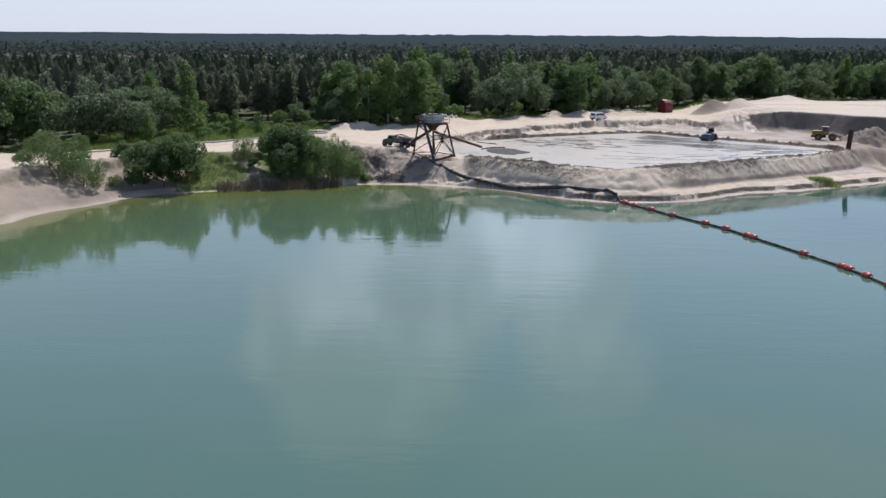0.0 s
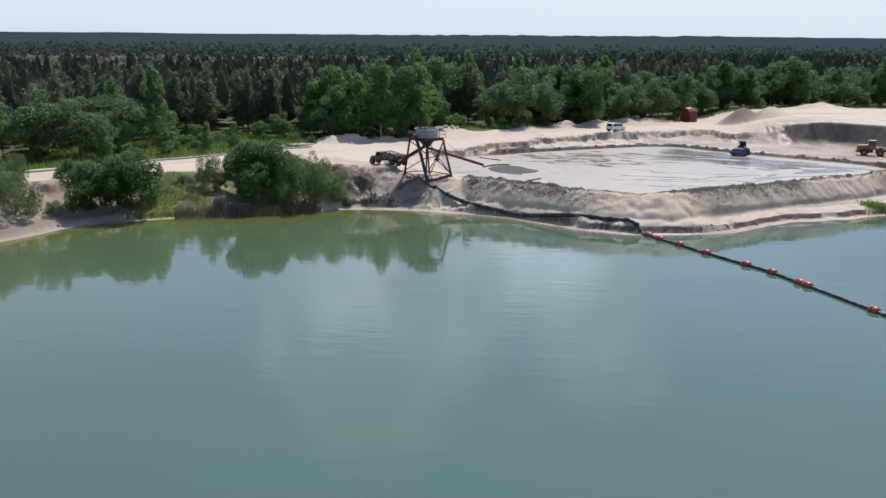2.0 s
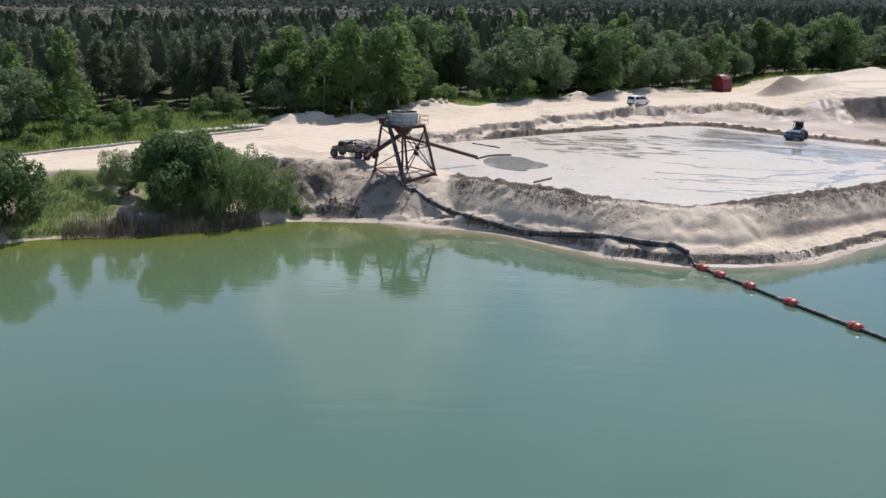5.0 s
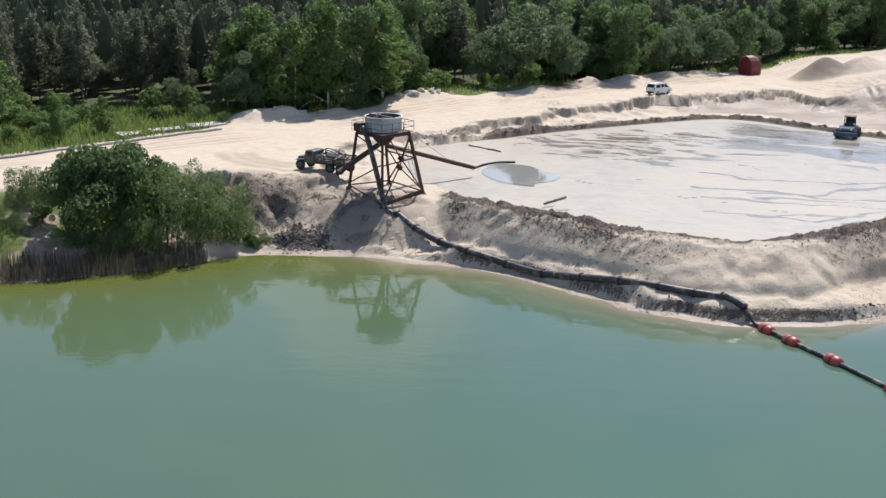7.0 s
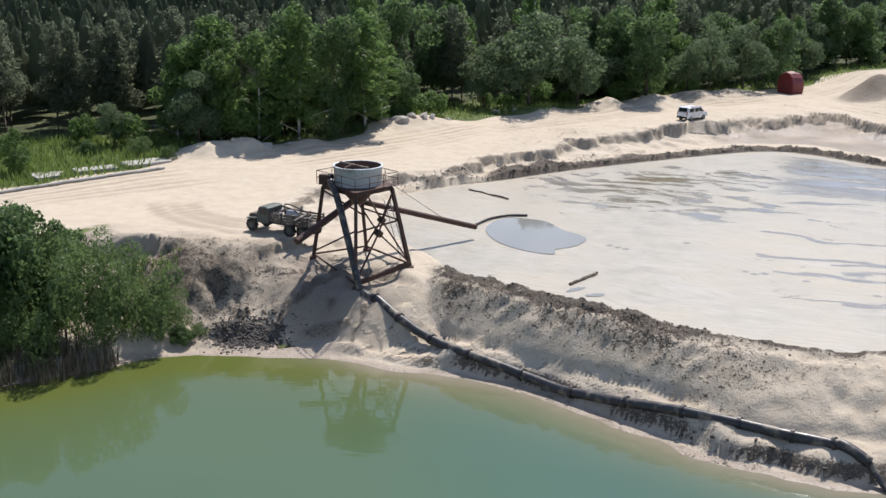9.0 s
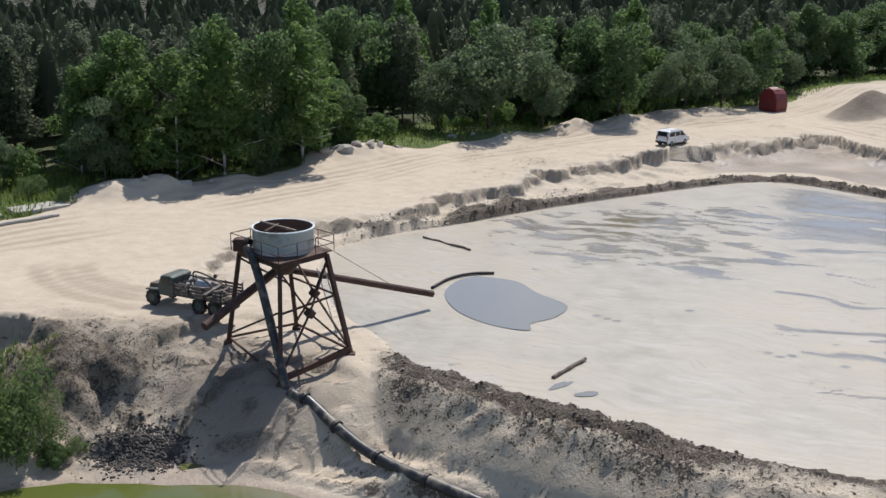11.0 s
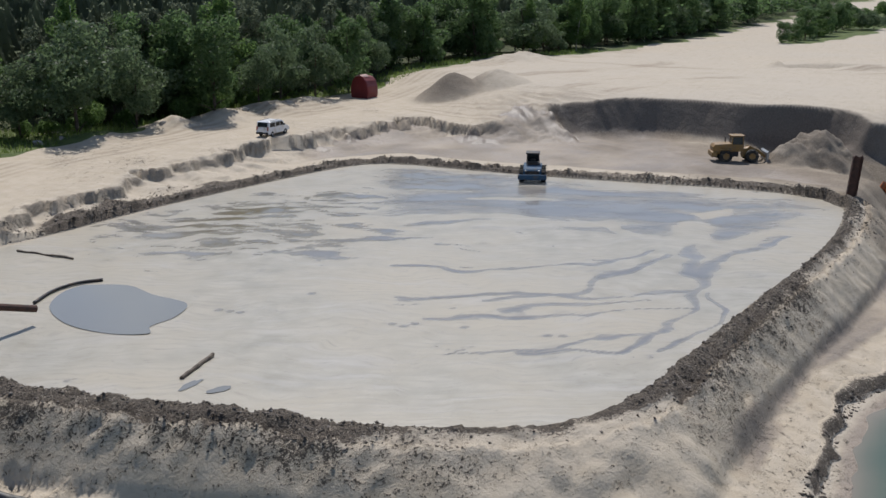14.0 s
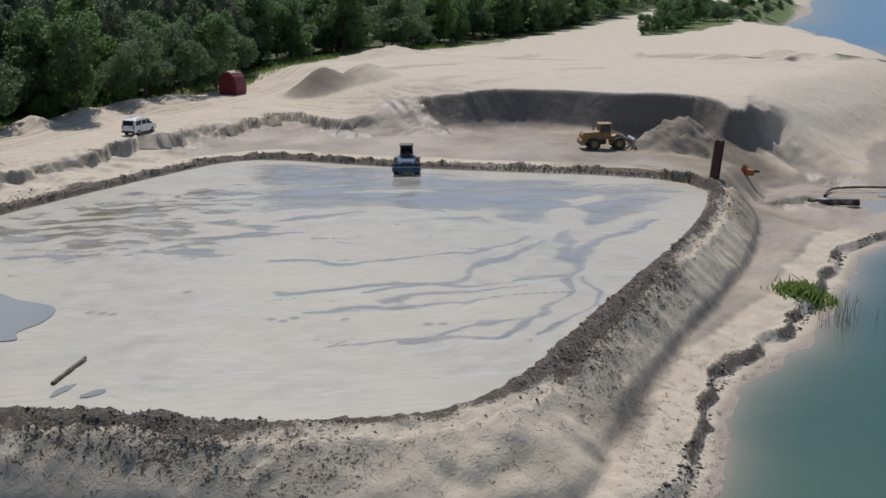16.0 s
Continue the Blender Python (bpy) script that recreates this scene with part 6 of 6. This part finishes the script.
pump = thing("orange_pump", 92.3, 228.6, ground_z(92.3, 228.6), -20, "small orange pump lying on the sand", "pump")
part("casing", box((1.2, 0.8, 0.7), (0.2, 0, 0.4), (0, 4, 0), 0.2), ORANGE, pump)
part("motor", rod((-0.6, 0, 0.55), (-0.2, 0, 1.2), 0.3, sides=14), ORANGE, pump)
part("outlet", rod((0.8, 0, 0.5), (1.5, 0.2, 0.4), 0.16, sides=12), DARK_STEEL, pump)

for a, b, r, what in (((95.6, 222.6), (99.6, 219.4), 0.36, "short thick black pipe lying across the shallows"),):
    t = thing("pipe_section", *a, 0.55, 0, what, "pipe")
    part("barrel", tube([(0, 0, 0), (b[0] - a[0], b[1] - a[1], -0.05)], r, 14), BLACK_PIPE, t, smooth=True)
    part("collar", tube([(b[0] - a[0], b[1] - a[1], -0.05), ((b[0] - a[0]) * 1.05, (b[1] - a[1]) * 1.05, -0.05)], r * 1.1, 14), DARK_STEEL, t)
hose = thing("hose", 101, 224.5, 0.3, 0, "black hose curving over the wet flats", "hose")
part("hose_run", tube(curve([(-2, -1.2, 0.3), (1.4, 0.6, 0.35), (5, -0.2, 0.3), (9.5, -3, 0.25), (15, -6, 0.2)], 6), 0.13, 8), BLACK_PIPE, hose, smooth=True)


def plank(name, a, b, w, h, z, label, category, mat=WOOD):
    t = thing(name, a[0], a[1], z, 0, label, category)
    d = (b[0] - a[0], b[1] - a[1])
    rng = np.random.default_rng(int(abs(a[0] * 37 + a[1])))
    pts = [Vector((d[0] * k / 6, d[1] * k / 6, 0)) + Vector((*rng.normal(0, 0.07, 2), rng.normal(0, 0.03))) for k in range(7)]
    part("timber", tube(pts, [w * rng.uniform(0.8, 1.1) for _ in pts], 7), mat, t)
    return t


plank("log", (12.6, 201.2), (15.0, 204.4), 0.14, 0.14, 4.3, "waterlogged dark log on the silt", "log")
plank("plank", (5.2, 234.9), (9.2, 230.5), 0.1, 0.1, 4.28, "thin dark plank lying on the silt", "plank")
edge_hose = thing("hose", 5.7, 219.4, 4.3, 0, "dark hose bent round the rim of the puddle", "hose")
part("hose_run", tube(curve([(0, 0, 0), (1.4, 2.4, 0.02), (3.2, 3.7, 0.03), (5.0, 3.9, 0)], 6), 0.12, 8), DARK_STEEL, edge_hose, smooth=True)
for k, (x, y, sx, sy, a) in enumerate(((12.9, 200.2, 1.0, 0.32, 40), (14.2, 198.9, 0.9, 0.4, 20))):
    bm = bmesh.new()
    rng = np.random.default_rng(k)
    vs = [bm.verts.new((sx * math.cos(q) * rng.uniform(0.7, 1.1), sy * math.sin(q) * rng.uniform(0.7, 1.1), 0)) for q in np.linspace(0, 2 * math.pi, 14, endpoint=False)]
    bm.faces.new(vs)
    ob = part("puddle", bm, POOL, None)
    ob.matrix_world = pose(x, y, 4.236, 0, 0, a)
    tagged(ob, "small grey puddle on the silt", "puddle", kind="structure")
bm = bmesh.new()
out = curve([(9.2, 222.7, 0), (12.2, 221.3, 0), (13.6, 218.2, 0), (15.4, 215.2, 0), (14.2, 212.6, 0), (12.4, 211.3, 0), (12.0, 209.9, 0), (9.6, 211, 0), (7.4, 214, 0), (6.6, 218, 0), (7.6, 221.2, 0), (9.2, 222.7, 0)], 6)[:-1]
bm.faces.new([bm.verts.new((p.x, p.y, 4.245)) for p in out])
bmesh.ops.triangulate(bm, faces=bm.faces)
tagged(part("puddle", bm, POOL, None), "grey puddle where the trough pours out", "puddle", kind="structure")

# kerb rail, slabs and stones along the road
rail = thing("guard_pipe", 0, 0, 0, 0, "long grey pipe lying along the road edge", "pipe")
pts = [(-70, 192), (-60, 205), (-50, 216), (-42, 223.5), (-34, 230.5), (-27.5, 236.5)]
part("pipe_run", tube([(x, y, ground_z(x, y) + 0.16) for x, y in ((p.x, p.y) for p in curve([(*q, 0) for q in pts], 5))], 0.16, 8), CONCRETE, rail, smooth=True)
for x, y, lx, ly, a, tilt in ((-34.5, 235.2, 4.6, 1.6, 38, 8), (-30.0, 238.6, 5.2, 2.0, 44, 10), (-38.6, 232.5, 3.4, 1.4, 30, 5), (-38.2, 231.6, 3.0, 1.2, 50, 9)):
    t = thing("concrete_slab", x, y, ground_z(x, y) + 0.12, a, "pale concrete slab dumped in the grass by the road", "slab", "dumped slabs")
    part("slab", box((lx, ly, 0.4), (0, 0, 0.02), (tilt * 0.4, 1, 0), 0.05), CONCRETE, t)


def boulder(rng, r):
    bm = bmesh.new()
    bmesh.ops.create_icosphere(bm, subdivisions=2, radius=r)
    off = Vector(rng.uniform(-50, 50, 3))
    for v in bm.verts:
        v.co *= 1 + 0.3 * noise.noise(v.co * (1.1 / r) + off) + 0.12 * noise.noise(v.co * (3.0 / r) + off)
    for k in range(12):
        way = Vector(rng.normal(0, 1, 3)).normalized()
        cut = r * rng.uniform(0.36, 0.72)
        for v in bm.verts:
            over = v.co.dot(way) - cut
            if over > 0:
                v.co -= way * over
    for v in bm.verts:
        v.co.z *= 0.75
    return bm


stone_rng = np.random.default_rng(12)
for x, y, r in ((-5.6, 261.2, 1.1), (-4.3, 262.4, 0.9), (-3.4, 262.0, 1.2), (-2.0, 263.6, 0.8), (-0.6, 264.6, 1.3), (0.6, 265.2, 0.7), (2.6, 267.6, 0.8), (9.5, 276.0, 0.9), (12, 277.4, 0.7), (24.6, 281.9, 0.9), (-18.3, 246.8, 0.9), (-15.8, 248.6, 0.8), (-21.8, 245.2, 0.7), (37, 289.6, 0.8), (44.5, 294.4, 0.8)):
    t = thing("boulder", x, y, ground_z(x, y), stone_rng.uniform(0, 360), "rough pale boulder on the road verge", "stone", "stones along the road")
    part("rock", boulder(stone_rng, r), STONE, t)


def clods(name, places, lo, hi, mat, label, seed, lift=0.0):
    """Many small lumps in one mesh."""
    rng = np.random.default_rng(seed)
    k = len(places)
    base = np.array([(1, 0, 0), (-1, 0, 0), (0, 1, 0), (0, -1, 0), (0, 0, 1), (0, 0, -1)], float)
    tri = np.array([(0, 2, 4), (2, 1, 4), (1, 3, 4), (3, 0, 4), (2, 0, 5), (1, 2, 5), (3, 1, 5), (0, 3, 5)])
    s = lo + (hi - lo) * rng.uniform(0, 1, k) ** 2.2
    v = base[None] * s[:, None, None] * rng.uniform(0.5, 1.25, (k, 6, 1)) + rng.normal(0, 0.18, (k, 6, 3)) * s[:, None, None]
    v[:, :, 2] *= 0.7
    a = rng.uniform(0, 6.28, k)
    ca, sa = np.cos(a)[:, None], np.sin(a)[:, None]
    x, y = v[:, :, 0] * ca - v[:, :, 1] * sa, v[:, :, 0] * sa + v[:, :, 1] * ca
    z = terrain(places[:, 0], places[:, 1])[0]
    co = np.stack([x + places[:, :1], y + places[:, 1:2], v[:, :, 2] + z[:, None] + lift], -1).reshape(-1, 3)
    f = (tri[None] + 6 * np.arange(k)[:, None, None]).reshape(-1, 3)
    return tagged(new(name, finish(fill(bpy.data.meshes.new(name), co, f), mat)), label, "soil", kind="stuff")


crng = np.random.default_rng(31)
tries = np.stack([crng.uniform(-4, 86, 200000), crng.uniform(176, 264, 200000)], 1)
tdp = -inside(POND_R, tries[:, 0], tries[:, 1])
tdn = inside(NORTH_R, tries[:, 0], tries[:, 1])
patch = fbm(tries[:, 0], tries[:, 1], 6, 3, 99)
thin = np.exp(-(((tries[:, 0] - 28) / 8) ** 4)) * (tries[:, 1] < 215)
want = (tdp > 0.25) & (tdp < 1.6 + 1.9 * crng.uniform(0, 1, len(tries)) ** 2 + np.clip(patch, -0.6, 1)) & (crng.uniform(0, 1, len(tries)) > 0.85 * thin) & (tries[:, 0] - 0.12 * (tries[:, 1] - 205) > 3.2)
clods("berm_clods", tries[want][:18000], 0.03, 0.15, CLOD, "dark clods of soil on the bank round the basin", 8, -0.01)
want = (tdp > 0.2) & (tdp < 2.1) & (tdn > -1) & (tries[:, 0] > -2)
clods("strip_clods", tries[want][:6000], 0.04, 0.15, CLOD, "heavy dark clods thrown up along the basin edge", 18, -0.03)
pile = np.stack([crng.normal(-11.9, 1.3, 3600), crng.normal(199.3, 0.8, 3600)], 1)
clods("rubble", pile, 0.05, 0.19, RUBBLE, "black rubble tipped at the water's edge", 9)
shore_t = np.stack([crng.uniform(9, 90, 60000), crng.uniform(174, 214, 60000)], 1)
sd = inside(LAND_R, shore_t[:, 0], shore_t[:, 1]) + 0.5 * fbm(shore_t[:, 0], shore_t[:, 1], 7.0, 3, 3)
clods("shore_clods", shore_t[(sd > 1.0) & (sd < 2.0) & ((shore_t[:, 0] > 36) | (crng.uniform(0, 1, len(shore_t)) < 0.2)) & (fbm(shore_t[:, 0], shore_t[:, 1], 3, 2, 44) > -0.1)][:5000], 0.03, 0.21, CLOD, "dark soil lumps along the broken shore edge", 10)


def blades(name, places, height, width, mat, label, category, seed, lean=0.25):
    rng = np.random.default_rng(seed)
    k = len(places)
    z = terrain(places[:, 0], places[:, 1])[0] - 0.03
    a = rng.uniform(0, 6.28, k)
    h = height * rng.uniform(0.55, 1.25, k)
    w = width * rng.uniform(0.6, 1.3, k)
    p = np.stack([places[:, 0], places[:, 1], z], 1)
    side = np.stack([np.cos(a) * w, np.sin(a) * w, 0 * a], 1)
    top = p + np.stack([rng.normal(0, lean, k) * h, rng.normal(0, lean, k) * h, h], 1)
    co = np.stack([p - side, p + side, top + side * 0.35, top - side * 0.35], 1).reshape(-1, 3)
    return tagged(new(name, finish(fill(bpy.data.meshes.new(name), co, np.arange(4 * k).reshape(-1, 4)), mat)), label, category, kind="stuff")


grng = np.random.default_rng(77)
g = np.stack([grng.uniform(-90, -24, 40000), grng.uniform(192, 256, 40000)], 1)
g = g[(inside(MEADOW_R, g[:, 0], g[:, 1]) > -0.8)][:20000]
blades("meadow_grass", g, 0.75, 0.08, GRASS, "tall bright green grass beside the road", "grass", 1)
g = np.stack([grng.uniform(-34, 130, 60000), grng.uniform(245, 360, 60000)], 1)
fd = inside(FOREST_R, g[:, 0], g[:, 1])
g = np.concatenate([g[(fd > -1.0) & (fd < 7)][:8000], g[inside(GLADE_R, g[:, 0], g[:, 1]) > -0.3]])
blades("verge_grass", g, 0.6, 0.09, GRASS, "green grass along the edge of the wood", "grass", 2)
g = np.stack([grng.uniform(-62, -15, 30000), grng.uniform(168, 206, 30000)], 1)
gd, gu = inside(LAND_R, g[:, 0], g[:, 1]), inside(UP_R, g[:, 0], g[:, 1])
g = g[(gd > 0.8) & (gu < 1.5) & (fbm(g[:, 0], g[:, 1], 6, 3, 95) > -0.15) & (g[:, 0] < -18) & (g[:, 0] > -48)][:6000]
blades("bank_grass", g, 0.55, 0.05, GRASS, "rough grass on the bank among the bushes", "grass", 3)
g = np.stack([grng.uniform(-41, -20, 9000), grng.uniform(184, 195, 9000)], 1)
gd = inside(LAND_R, g[:, 0], g[:, 1])
g = g[(gd > -0.6) & (gd < 2.6)][:2600]
blades("reeds", g, 1.5, 0.03, REED, "dry pale reeds standing at the water's edge", "reeds", 4, 0.06)
g = np.stack([grng.normal(68.6, 1.3, 700), grng.normal(198.6, 0.8, 700)], 1)
blades("shore_grass", g, 0.55, 0.1, GRASS, "small clump of green grass on the shore", "grass", 5, 0.5)
g = np.stack([grng.normal(67.5, 1.6, 60), grng.normal(194.2, 0.5, 60)], 1)
blades("reed_stalks", g, 2.3, 0.02, REED, "a few dry stalks standing in the shallows", "reeds", 6, 0.12)
